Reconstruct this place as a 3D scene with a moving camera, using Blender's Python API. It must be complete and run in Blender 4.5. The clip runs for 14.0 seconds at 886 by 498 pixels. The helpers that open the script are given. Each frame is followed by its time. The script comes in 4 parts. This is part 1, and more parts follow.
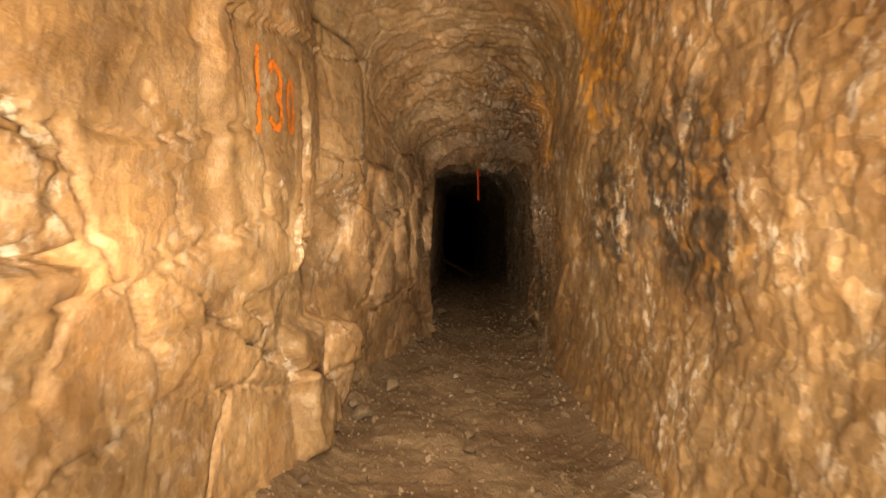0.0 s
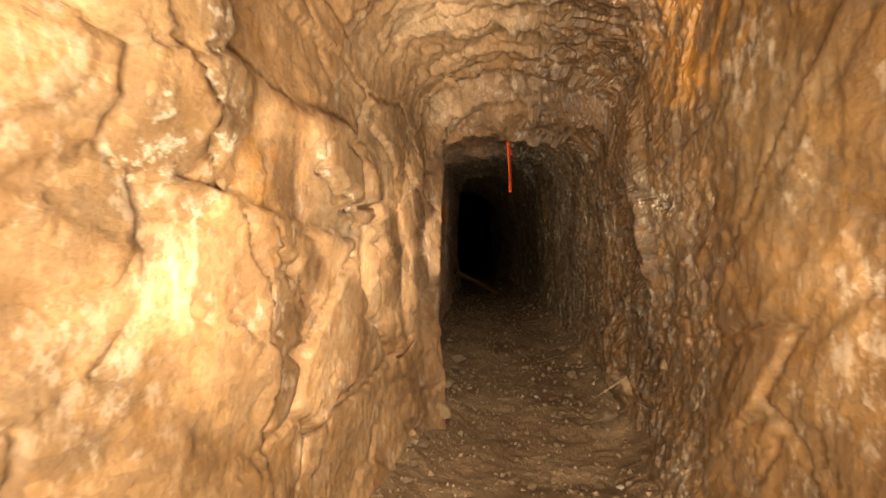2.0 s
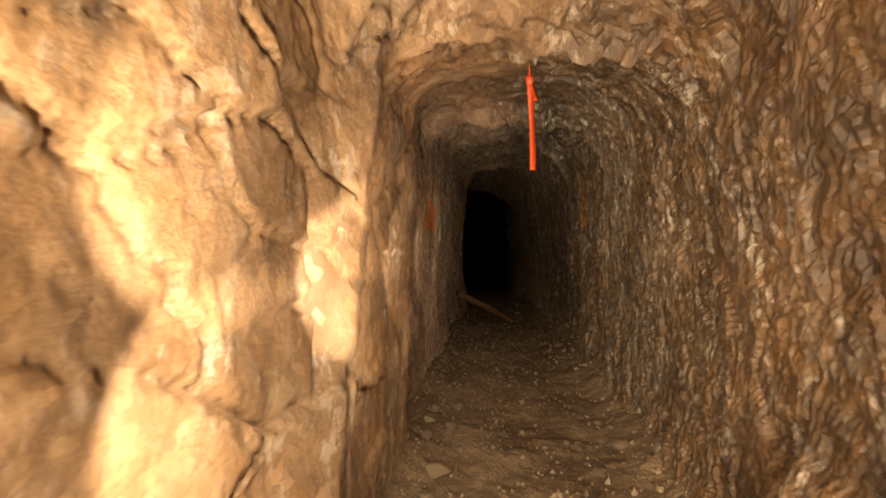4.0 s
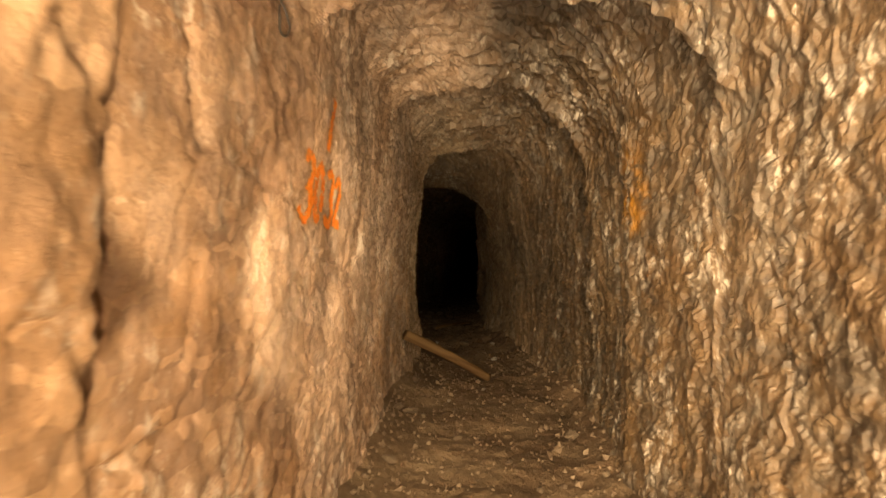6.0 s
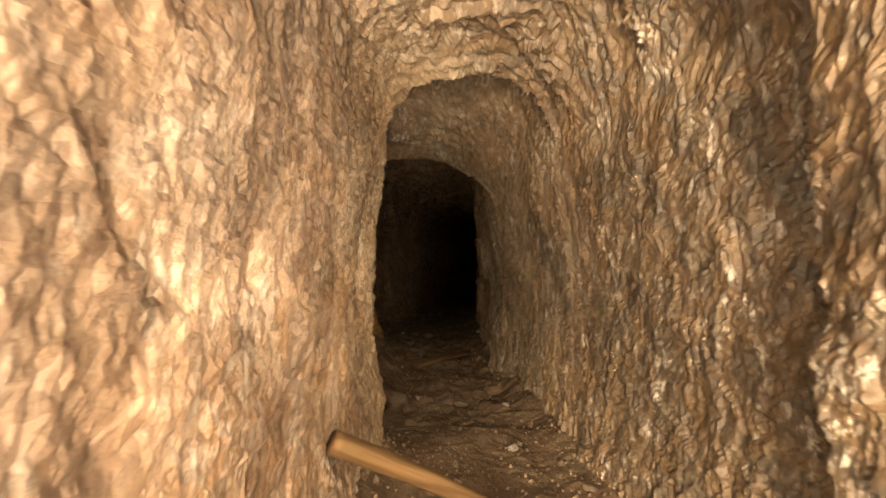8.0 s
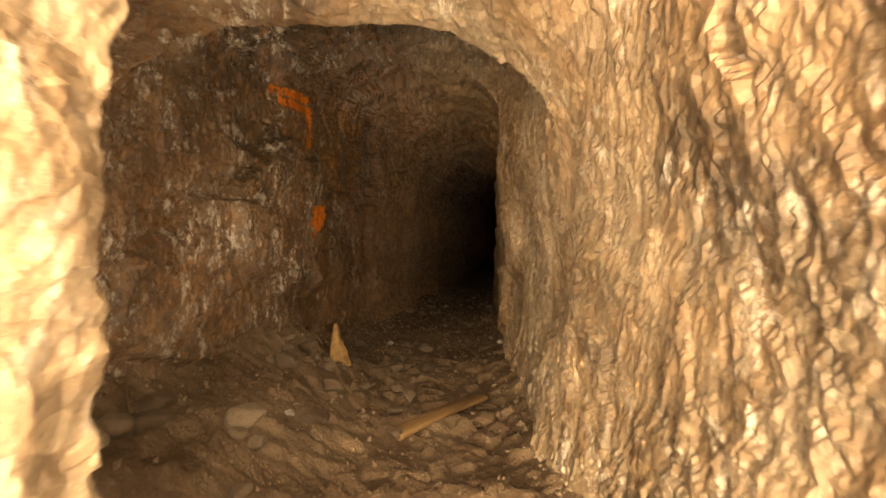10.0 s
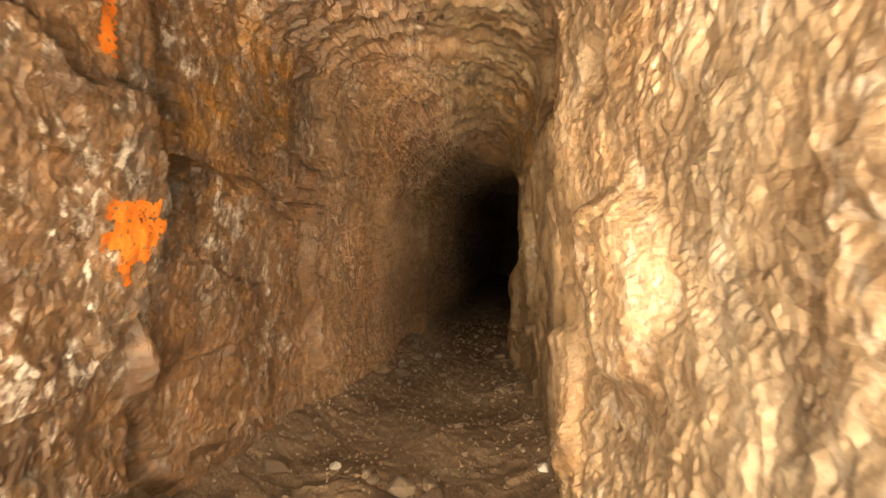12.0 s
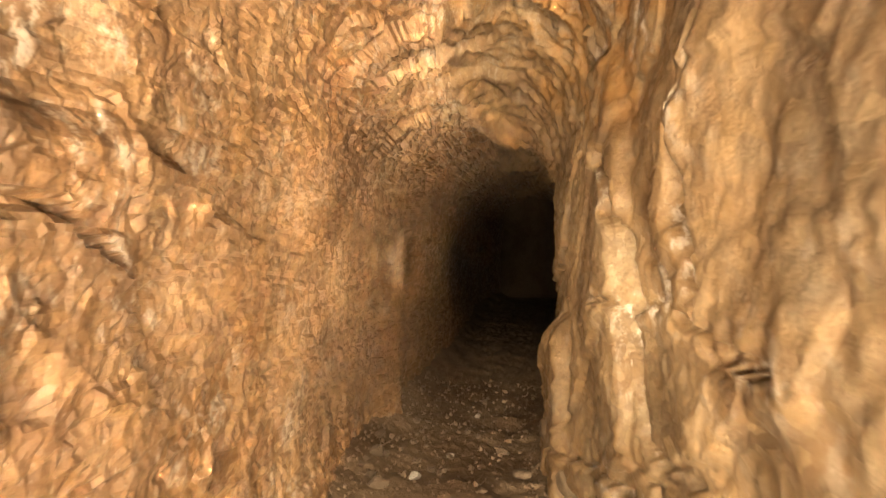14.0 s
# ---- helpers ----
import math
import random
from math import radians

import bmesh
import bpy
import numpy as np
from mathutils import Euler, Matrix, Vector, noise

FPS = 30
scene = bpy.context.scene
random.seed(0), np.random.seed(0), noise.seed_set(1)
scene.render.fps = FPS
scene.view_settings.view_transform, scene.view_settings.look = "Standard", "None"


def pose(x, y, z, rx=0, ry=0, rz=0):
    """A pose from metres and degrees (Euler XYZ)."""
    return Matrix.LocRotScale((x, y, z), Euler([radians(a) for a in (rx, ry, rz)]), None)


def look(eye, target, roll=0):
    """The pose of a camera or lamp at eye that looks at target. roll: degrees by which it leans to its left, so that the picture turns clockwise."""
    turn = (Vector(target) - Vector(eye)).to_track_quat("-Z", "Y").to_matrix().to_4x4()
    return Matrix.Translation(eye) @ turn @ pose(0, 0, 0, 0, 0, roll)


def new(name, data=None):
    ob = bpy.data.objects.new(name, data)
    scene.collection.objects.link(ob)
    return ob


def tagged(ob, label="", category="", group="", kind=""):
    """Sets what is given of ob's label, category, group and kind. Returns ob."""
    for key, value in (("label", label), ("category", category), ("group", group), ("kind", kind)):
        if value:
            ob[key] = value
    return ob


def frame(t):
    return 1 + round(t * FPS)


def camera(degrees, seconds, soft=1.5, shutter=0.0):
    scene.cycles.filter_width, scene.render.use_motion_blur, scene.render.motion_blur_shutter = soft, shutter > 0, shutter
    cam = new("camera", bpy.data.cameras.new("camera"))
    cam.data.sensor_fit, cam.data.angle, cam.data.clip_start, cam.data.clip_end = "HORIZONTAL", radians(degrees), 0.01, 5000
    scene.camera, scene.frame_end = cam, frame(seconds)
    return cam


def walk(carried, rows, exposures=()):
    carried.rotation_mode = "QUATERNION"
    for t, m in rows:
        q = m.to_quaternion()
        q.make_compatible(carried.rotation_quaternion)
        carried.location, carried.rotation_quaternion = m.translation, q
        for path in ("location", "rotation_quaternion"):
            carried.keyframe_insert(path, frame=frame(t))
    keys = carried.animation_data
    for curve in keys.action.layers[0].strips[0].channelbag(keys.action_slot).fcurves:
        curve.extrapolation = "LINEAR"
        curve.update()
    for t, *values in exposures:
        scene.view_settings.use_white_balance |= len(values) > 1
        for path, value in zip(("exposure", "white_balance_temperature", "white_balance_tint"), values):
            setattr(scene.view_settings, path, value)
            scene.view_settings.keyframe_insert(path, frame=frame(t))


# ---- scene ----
cam = camera(76.0, 14.0, soft=1.5, shutter=0.25)
PATH = [
    (0.0, (0.000, 0.000, 1.120), (0.000, 1.998, 1.040), 0.00),
    (0.5, (-0.019, 0.585, 1.168), (-0.068, 2.582, 1.085), -0.26),
    (1.0, (-0.004, 1.208, 1.162), (-0.039, 3.207, 1.089), -0.14),
    (1.5, (-0.004, 1.823, 1.202), (-0.067, 3.820, 1.122), -1.37),
    (2.0, (-0.023, 2.416, 1.171), (-0.068, 4.414, 1.094), -1.55),
    (2.5, (0.068, 2.961, 1.175), (-0.005, 4.958, 1.109), -1.78),
    (3.0, (0.174, 3.506, 1.183), (0.020, 5.498, 1.103), -1.58),
    (5.5, (0.191, 6.371, 1.128), (0.184, 8.371, 1.124), 0.10),
    (6.0, (0.244, 6.979, 1.119), (0.251, 8.979, 1.116), 0.00),
    (6.5, (0.342, 7.572, 1.153), (0.339, 9.572, 1.156), 0.50),
    (7.0, (0.295, 8.144, 1.136), (0.291, 10.144, 1.139), 0.10),
    (7.5, (0.317, 8.723, 1.142), (0.342, 10.723, 1.149), -0.20),
    (10.0, (0.400, 11.722, 1.130), (0.390, 13.720, 1.029), 0.09),
    (10.5, (0.431, 12.334, 1.148), (0.406, 14.331, 1.047), 0.67),
    (11.0, (0.456, 12.960, 1.160), (0.431, 14.958, 1.079), 0.37),
    (11.5, (0.400, 13.596, 1.171), (0.386, 15.594, 1.084), 1.28),
    (12.0, (0.350, 14.182, 1.180), (0.381, 16.180, 1.096), 1.24),
    (12.5, (0.340, 14.805, 1.242), (0.378, 16.804, 1.183), 1.25),
    (13.0, (0.290, 15.376, 1.252), (0.390, 17.373, 1.206), 1.03),
    (13.5, (0.380, 15.925, 1.242), (0.450, 17.923, 1.172), 0.99),
    (14.0, (0.431, 16.491, 1.262), (0.493, 18.489, 1.199), 1.68),
]
STOPS = ((-3, -2.1), (5.5, 4.1), (8, 6.3), (12, 10.3), (16, 13.5), (24, 20.1))  # how far the lamp has weakened at each y
BRIGHT = ((0, 0.6), (0.5, 0.35), (1, 0.1), (2, 0.1), (2.5, -0.15), (3, -0.2), (5.5, -0.25), (6, -0.15), (6.5, -0.65), (7, -0.2), (7.5, -0.25), (10, -0.4), (10.5, -0.3), (11.0, -0.05), (11.5, 0.1), (12, -0.1), (12.5, -0.5), (13, 0.1), (13.5, -0.15), (14, -0.25))  # stops at each time, besides those that the weakening lamp asks for
WARMTH = ((0, 6450), (2, 6400), (2.5, 6700), (3, 6300), (5.5, 6800), (6, 7300), (6.5, 9900), (7, 7000), (7.5, 6350), (10, 7000), (10.5, 8700), (11, 5900), (11.5, 6350), (12, 6300), (12.5, 8000), (13, 5900), (13.5, 6250), (14, 6350))  # kelvin
walk(cam, [(t, look(eye, target, roll)) for t, eye, target, roll in PATH],
     [(t, float(np.interp(eye[1], *zip(*STOPS))) + float(np.interp(t, *zip(*BRIGHT))), float(np.interp(t, *zip(*WARMTH))), 10.0) for t, eye, target, roll in PATH])

# ---------------------------------------------------------------- light
# The only light is the lamp that is carried along the walk; a chain of spots on that line
# stands for it, thrown forwards and outwards on to the rock. It weakens inwards by STOPS and the
# exposure follows.
LAMP_WATTS = 75.0
LAMP_COLOUR = (1.0, 0.79, 0.52)
world = bpy.data.worlds.new("dark_mine")
world.use_nodes = True
world.node_tree.nodes["Background"].inputs[0].default_value = (0.0, 0.0, 0.0, 1)
world.node_tree.nodes["Background"].inputs[1].default_value = 0.0
scene.world = world
for i in range(1, 40):
    y = -2.0 + 0.6 * i
    x = float(np.interp(y, (0, 3, 5, 6.5, 8.4, 10.4, 11.4, 12.4, 13.2, 15.2, 16.2, 20, 21, 22, 24), (0.0, -0.06, -0.02, 0.18, 0.25, 0.27, 0.4, 0.36, 0.26, 0.30, 0.43, 0.46, 0.85, 1.15, 1.6)))
    for way in (((0, 1.1, 1), (-1, 1.1, 0), (1, 1.1, 0), (0, 1.1, -1)) if i % 2 else ((0.7, 1.1, 0.7), (-0.7, 1.1, 0.7), (-0.7, 1.1, -0.7), (0.7, 1.1, -0.7))):
        lamp = bpy.data.lights.new("carried_lamp", "SPOT")
        lamp.energy, lamp.color = LAMP_WATTS * 2 ** -float(np.interp(y, *zip(*STOPS))), LAMP_COLOUR
        lamp.spot_size, lamp.spot_blend, lamp.shadow_soft_size = radians(74), 0.4, 0.0
        ob = new("carried_lamp", lamp)
        ob.matrix_world = look((x, y, 1.05), Vector((x, y, 1.05)) + Vector(way))


# ---------------------------------------------------------------- noise in numpy
def lattice(ix, iy, iz, seed):
    h = (ix * 374761393 + iy * 668265263 + iz * 2147483647 + seed * 974711) & 0xFFFFFFFF
    h = ((h ^ (h >> 13)) * 1274126177) & 0xFFFFFFFF
    h = ((h ^ (h >> 16)) * 2246822519) & 0xFFFFFFFF
    return ((h ^ (h >> 15)) & 0xFFFFFF) / float(0xFFFFFF)


def soft_noise(x, y, z, seed=0):
    """Smooth noise of about -1 to 1, one bump per unit."""
    fx, fy, fz = np.floor(x), np.floor(y), np.floor(z)
    ix, iy, iz = fx.astype(np.int64), fy.astype(np.int64), fz.astype(np.int64)
    u, v, w = x - fx, y - fy, z - fz
    u, v, w = (a * a * a * (a * (a * 6 - 15) + 10) for a in (u, v, w))
    out = 0
    for dx in (0, 1):
        for dy in (0, 1):
            for dz in (0, 1):
                out = out + lattice(ix + dx, iy + dy, iz + dz, seed) * (u if dx else 1 - u) * (v if dy else 1 - v) * (w if dz else 1 - w)
    return out * 2 - 1


def layers(x, y, z, size, octaves=3, seed=0):
    out, amount = 0, 1.0
    for k in range(octaves):
        out = out + amount * soft_noise(x / size, y / size, z / size, seed + 17 * k)
        size, amount = size / 2.1, amount / 2
    return out


def blocks(a, b, size_a, size_b, seed):
    """Cracked blocks on the plane (a, b): each block's own random level, tilted, and the distance to its edge (0 in the crack)."""
    p, q = a / size_a, b / size_b
    ip, iq = np.floor(p).astype(np.int64), np.floor(q).astype(np.int64)
    best, second = np.full(p.shape, 9.0), np.full(p.shape, 9.0)
    level = np.zeros(p.shape)
    for dp in (-1, 0, 1):
        for dq in (-1, 0, 1):
            cp, cq = ip + dp, iq + dq
            sp, sq = cp + 0.1 + 0.8 * lattice(cp, cq, 0, seed), cq + 0.1 + 0.8 * lattice(cp, cq, 1, seed)
            rp, rq = p - sp, q - sq
            d = np.abs(rp) * 0.55 + np.sqrt(rp * rp + rq * rq)
            own = (lattice(cp, cq, 2, seed) * 2 - 1) + rp * (lattice(cp, cq, 3, seed) - 0.5) * 2.6 + rq * (lattice(cp, cq, 4, seed) - 0.5) * 2.6
            near = d < best
            second = np.where(near, best, np.minimum(second, d))
            level = np.where(near, own, level)
            best = np.where(near, d, best)
    return level, second - best


def smooth(a, lo, hi):
    t = np.clip((a - lo) / (hi - lo), 0, 1)
    return t * t * (3 - 2 * t)


def table(y, rows):
    return np.interp(y, [r[0] for r in rows], [r[1] for r in rows])


# ---------------------------------------------------------------- plan of the tunnel
LEFT = ((-1.5, -.9), (0, -.85), (1.5, -.75), (2.3, -.68), (2.8, -.66), (3.2, -.75), (3.6, -.58), (4.2, -.52), (4.7, -.42), (5.2, -.3),
        (5.8, -.2), (6.05, -.09), (6.2, -.10), (6.4, -.22), (7.0, -.20), (7.55, -.15), (7.65, -.15), (7.8, -.26), (8.4, -.2), (9, -.13),
        (10, -.1), (10.9, -.08), (11.4, 0), (12.25, .04), (12.36, .05), (12.5, -.45), (12.9, -.8), (14, -.95), (14.8, -.8), (15.5, -.66),
        (16.02, -.56), (16.14, -.7), (16.7, -.56), (17.2, -.45), (17.6, -.38), (18.2, -.24), (18.8, -.05), (19.5, .04), (20.2, .13), (20.42, .30), (20.55, .18), (21.2, .42), (22, .6), (24, 1.0), (26, 1.3), (28, 2))
RIGHT = ((-1.5, .95), (1, .92), (2.1, .88), (3.1, .83), (4.2, .82), (5, .85), (5.3, 1.0), (6, .98), (7, 1.08), (8, 1.15), (9, 1.12), (9.5, 1.06),
         (10, 1.13), (10.5, 1.14), (10.62, 1.28), (11.3, 1.16), (12, 1.06), (12.8, 1.0), (13.5, .95), (13.8, .85), (14.3, .82), (14.7, .86), (15.6, .88), (16.1, .87),
         (16.6, .9), (17.4, 1.0), (18.2, 1.05), (19.3, 1.12), (19.9, 1.18), (20.2, 1.34), (21, 1.55), (22, 1.75), (24, 2.2), (26, 2.8), (28, 3.5))
ROOF = ((-1.5, 2.9), (2, 2.85), (3.2, 2.7), (4, 2.5), (4.8, 2.24), (5.3, 2.16), (5.8, 2.08), (5.86, 2.17), (6.0, 2.12), (6.13, 1.93), (6.2, 2.02), (6.45, 1.97), (6.62, 1.84), (6.7, 1.93),
        (7.2, 1.97), (7.9, 2.06), (8.0, 2.14), (8.55, 2.05), (8.75, 1.94), (8.84, 2.2), (9.4, 2.26), (9.9, 2.18), (10.3, 2.2), (10.5, 2.14), (10.6, 2.36), (11.0, 2.38), (11.5, 2.24), (11.9, 2.12),
        (12.36, 2.1), (12.46, 2.42), (13.1, 2.46), (13.4, 2.2), (13.6, 1.98), (13.85, 1.86), (14.0, 2.42), (15, 2.44), (16, 2.42), (17.6, 2.4),
        (18.2, 2.36), (18.8, 2.25), (19.4, 2.12), (20.0, 1.98), (20.3, 1.87), (20.42, 1.95), (20.6, 2.06), (22, 2), (28, 2))
# how far under the crown the side walls begin to arch over
HAUNCH_LEFT = ((0, .5), (4.5, .5), (5.5, .4), (7, .28), (8.4, .16), (9.5, .24), (10.5, .26), (11.5, .34), (12.36, .45), (12.6, .45), (14, .48), (17.8, .5), (19, .62), (21, .6))
HAUNCH_RIGHT = ((0, .5), (4.5, .45), (5.5, .3), (7, .36), (8.4, .55), (9.5, .7), (10.5, .74), (12.3, .62), (13.5, .48), (17.8, .5), (19, .62), (21, .6))
GROUND = ((-1.5, 0), (5.8, -.06), (10.5, .05), (12.5, .05), (15.3, 0), (19.5, -.1), (22, -.08), (28, -.05))

ys = np.concatenate([np.arange(-1.5, 1.0, 0.03), np.arange(1.0, 20.6, 0.0115), np.arange(20.6, 28.0, 0.04)])
WALL_N, ROOF_N = 126, 112
Y, S = np.meshgrid(ys, np.arange(2 * WALL_N + ROOF_N + 1), indexing="ij")
zf, zc = table(Y, GROUND) - 0.12, table(Y, ROOF)
on_left = S <= WALL_N + ROOF_N // 2
spring = np.maximum(zc - np.where(on_left, table(Y, HAUNCH_LEFT), table(Y, HAUNCH_RIGHT)), 1.1)
t_left, t_right = np.clip(S / WALL_N, 0, 1), np.clip((2 * WALL_N + ROOF_N - S) / WALL_N, 0, 1)
t_roof = np.clip((S - WALL_N) / ROOF_N, 0, 1)
is_left, is_right = S <= WALL_N, S >= WALL_N + ROOF_N
h = np.where(is_left, t_left, np.where(is_right, t_right, 1.0))
base_z = zf + (spring - zf) * h
# edges of the side walls lean with height
lean = 0.38 * np.exp(-((Y - 6.1) / 0.8) ** 2) * (base_z - 1.0)
xl, xr = table(Y - lean, LEFT), table(Y, RIGHT)
xl = xl - 0.05 * np.sin(np.pi * np.clip((base_z - zf) / 1.7, 0, 1))
xr = xr + 0.05 * np.sin(np.pi * np.clip((base_z - zf) / 1.7, 0, 1))
angle = np.pi * (1 - t_roof)
mid, half = (xl + xr) / 2, (xr - xl) / 2
px = mid + half * np.sign(np.cos(angle)) * np.abs(np.cos(angle)) ** 0.9
pz = base_z + np.where(is_left | is_right, 0, (zc - spring) * np.sin(angle) ** 0.9)
nx = np.where(is_left, 1.0, np.where(is_right, -1.0, -np.cos(angle)))
nz = np.where(is_left | is_right, 0.0, -np.sin(angle))
ds = np.sqrt(np.diff(px, axis=1) ** 2 + np.diff(pz, axis=1) ** 2)
arc = np.concatenate([np.zeros((len(ys), 1)), np.cumsum(ds, axis=1)], axis=1)
side = np.clip((px - mid) / np.maximum(half, 0.1), -1, 1)
lw, rw = smooth(-side, -0.3, 0.5), smooth(side, -0.3, 0.5)

# how slabby (1) or rough and laminated (0) the rock is
slabby = lw * table(Y, ((0, .95), (5.5, .9), (6.5, .7), (8, .55), (9, .2), (12, .1), (16, .2), (17, .25), (20, .25))) \
    + rw * table(Y, ((0, .35), (2.9, .3), (3.25, .9), (4.1, .9), (4.4, .3), (5.5, .15), (12, .1), (16.4, .15), (16.75, .8), (20, .8))) + (1 - lw - rw) * 0.2
slabby = np.clip(slabby, 0, 1)

warp_a = Y + 0.045 * layers(px, Y, pz, 0.22, 3, 3)
warp_b = arc + 0.045 * layers(px, Y, pz, 0.22, 3, 5)
push = (0.04 - 0.02 * slabby) * layers(px, Y, pz, 0.9, 2, 1)
flat_a, flat_b = Y + 0.018 * layers(px, Y, pz, 0.2, 3, 7), arc + 0.018 * layers(px, Y, pz, 0.2, 3, 9)
fine_a, fine_b = Y + 0.022 * layers(px, Y, pz, 0.16, 3, 3), arc + 0.022 * layers(px, Y, pz, 0.16, 3, 5)
big, big_edge = blocks(flat_a + 0.7 * flat_b, flat_b - 0.22 * flat_a, 1.15, 0.40, 11)
facet, facet_edge = blocks(flat_a - 0.8 * flat_b, flat_b + 0.25 * flat_a, 0.50, 0.19, 13)
mid_l, mid_edge = blocks(fine_a - 0.15 * fine_b, fine_b, 0.17, 0.20, 23)
lam = blocks(fine_a + 0.12 * fine_b, fine_b, 0.075, 0.17, 37)[0]
chip = blocks(fine_a - 0.4 * fine_b, fine_b + 0.2 * fine_a, 0.095, 0.06, 29)[0]
split = blocks(flat_a + 0.3 * flat_b, flat_b - 0.15 * flat_a, 0.26, 0.09, 17)[0]
push += (0.25 + 0.75 * slabby) * 0.019 * big + (0.2 + 0.8 * slabby) * 0.008 * facet + slabby * 0.004 * split
push += (0.05 + 0.95 * (1 - slabby)) * 0.007 * mid_l + (1 - slabby) * 0.005 * lam
push += (0.12 + 0.88 * (1 - slabby)) * 0.006 * chip
# slabs that overlap like shingles, their broken ends towards the entrance
def shingles(a, b, length, seed):
    row = np.floor(b / (length * 1.7)).astype(np.int64)
    f = a / length + 3 * lattice(row, 0 * row, 0 * row, seed) + 0.5 * layers(px, Y, pz, length * 1.6, 2, seed)
    step = np.floor(f)
    own = lattice(step.astype(np.int64), row, 0 * row, seed + 1)
    return (1 - (f - step)) * own


roofy = np.clip(1 - lw - rw, 0, 1)
push += (roofy * 0.085 + rw * (1 - slabby) * 0.02) * shingles(warp_a, warp_b, 0.26, 101)
push += ((1 - slabby) * (lw + rw) * 0.010 + roofy * 0.022) * shingles(warp_a, warp_b, 0.15, 103)
push += (0.08 + 0.92 * (1 - slabby)) * 0.007 * shingles(flat_a + 0.2 * flat_b, flat_b, 0.07, 105)
crack_here = smooth(layers(px, Y, pz, 0.7, 2, 41), -0.1, 0.4)
push -= slabby * 0.045 * (1 - smooth(big_edge, 0.0, 0.065)) * crack_here
push -= slabby * 0.022 * (1 - smooth(facet_edge, 0.0, 0.11)) * smooth(layers(px, Y, pz, 0.5, 2, 43), 0.0, 0.3)
push -= (1 - slabby) * 0.010 * (1 - smooth(mid_edge, 0.0, 0.06)) * crack_here
rough = layers(px, Y, pz, 0.10, 3, 51)
# the roof of the inner passage is broken into coarse steps
crown = np.where(is_left | is_right, 0.0, np.sin(angle)) * np.maximum(smooth(Y, 13.9, 14.6), 0.7 * smooth(Y, 3.4, 4.4) * (1 - smooth(Y, 6.9, 7.5)) + 0.75 * smooth(Y, 8.2, 8.7) * (1 - smooth(Y, 13.3, 13.9)))
push += crown * (0.06 * layers(px, 1.6 * Y, pz, 0.5, 2, 71) + 0.11 * shingles(warp_a, warp_b, 0.34, 107) + 0.05 * shingles(warp_a, warp_b, 0.13, 109) + 0.02 * mid_l + 0.012 * chip - 0.06)
push += smooth(Y, 16.8, 17.6) * (1 - crown) * (1 - slabby) * (0.006 * mid_l + 0.005 * chip + 0.014 * shingles(warp_a, warp_b, 0.22, 111) - 0.006)
push += (0.003 + 0.006 * (1 - slabby)) * rough + 0.003 * soft_noise(px / 0.02, Y / 0.02, pz / 0.02, 61)

NEAR_SEAMS = (
    (-1, 0.04, 0.08, -1, ((1.0, 1.04), (1.11, 1.05), (1.22, 1.07))),
    (-1, 0.03, 0.07, -1, ((1.01, 1.32), (1.09, 1.31), (1.16, 1.26), (1.17, 1.19))),
    (-1, 0.03, 0.07, -1, ((1.74, 0.88), (1.95, 0.77), (2.38, 0.55), (3.27, 0.2), (3.29, -0.01))),
    (-1, 0.02, 0.04, 1, ((2.06, 0.86), (2.17, 0.8), (2.25, 0.73))),
    (-1, 0.015, 0.03, 1, ((2.08, 1.31), (2.17, 1.29), (2.29, 1.26))),
    (-1, 0.02, 0.03, 1, ((2.5, 0.96), (2.67, 1.04), (3.11, 1.16), (3.31, 1.17))),
    (-1, 0.02, 0.05, 1, ((2.55, 1.62), (2.56, 1.52), (2.6, 1.1), (2.61, 1.32), (2.53, 1.17), (2.44, 1.02))),
)
MIDDLE_SEAMS = (
    (-1, 0.02, 0.04, -1, ((3.22, 0.68), (3.33, 0.64), (3.38, 0.47))),
    (-1, 0.02, 0.05, -1, ((3.54, 1.5), (3.71, 1.3), (3.92, 1.07), (3.95, 0.73), (3.99, 0.39), (4.08, 0.04))),
    (-1, 0.02, 0.03, -1, ((3.95, 1.22), (3.99, 1.12), (4.07, 1.02), (4.11, 1.06))),
    (-1, 0.02, 0.04, 1, ((4.32, 1.39), (4.43, 1.31), (4.78, 1.26), (4.93, 1.16), (5.01, 1.06))),
    (-1, 0.02, 0.03, 1, ((4.34, 1.36), (4.43, 1.31))),
    (-1, 0.025, 0.05, 1, ((4.55, 1.26), (4.71, 1.27), (4.8, 1.24), (4.89, 1.18))),
    (-1, 0.02, 0.04, 1, ((4.82, 1.13), (4.98, 1.07))),
    (-1, 0.02, 0.018, 1, ((4.84, 1.63), (5.05, 1.53), (5.19, 1.36), (5.46, 1.13), (5.61, 0.83))),
    (1, 0.025, 0.03, 1, ((5.42, 1.76), (5.4, 1.64), (4.97, 1.3), (4.75, 1.22))),
)
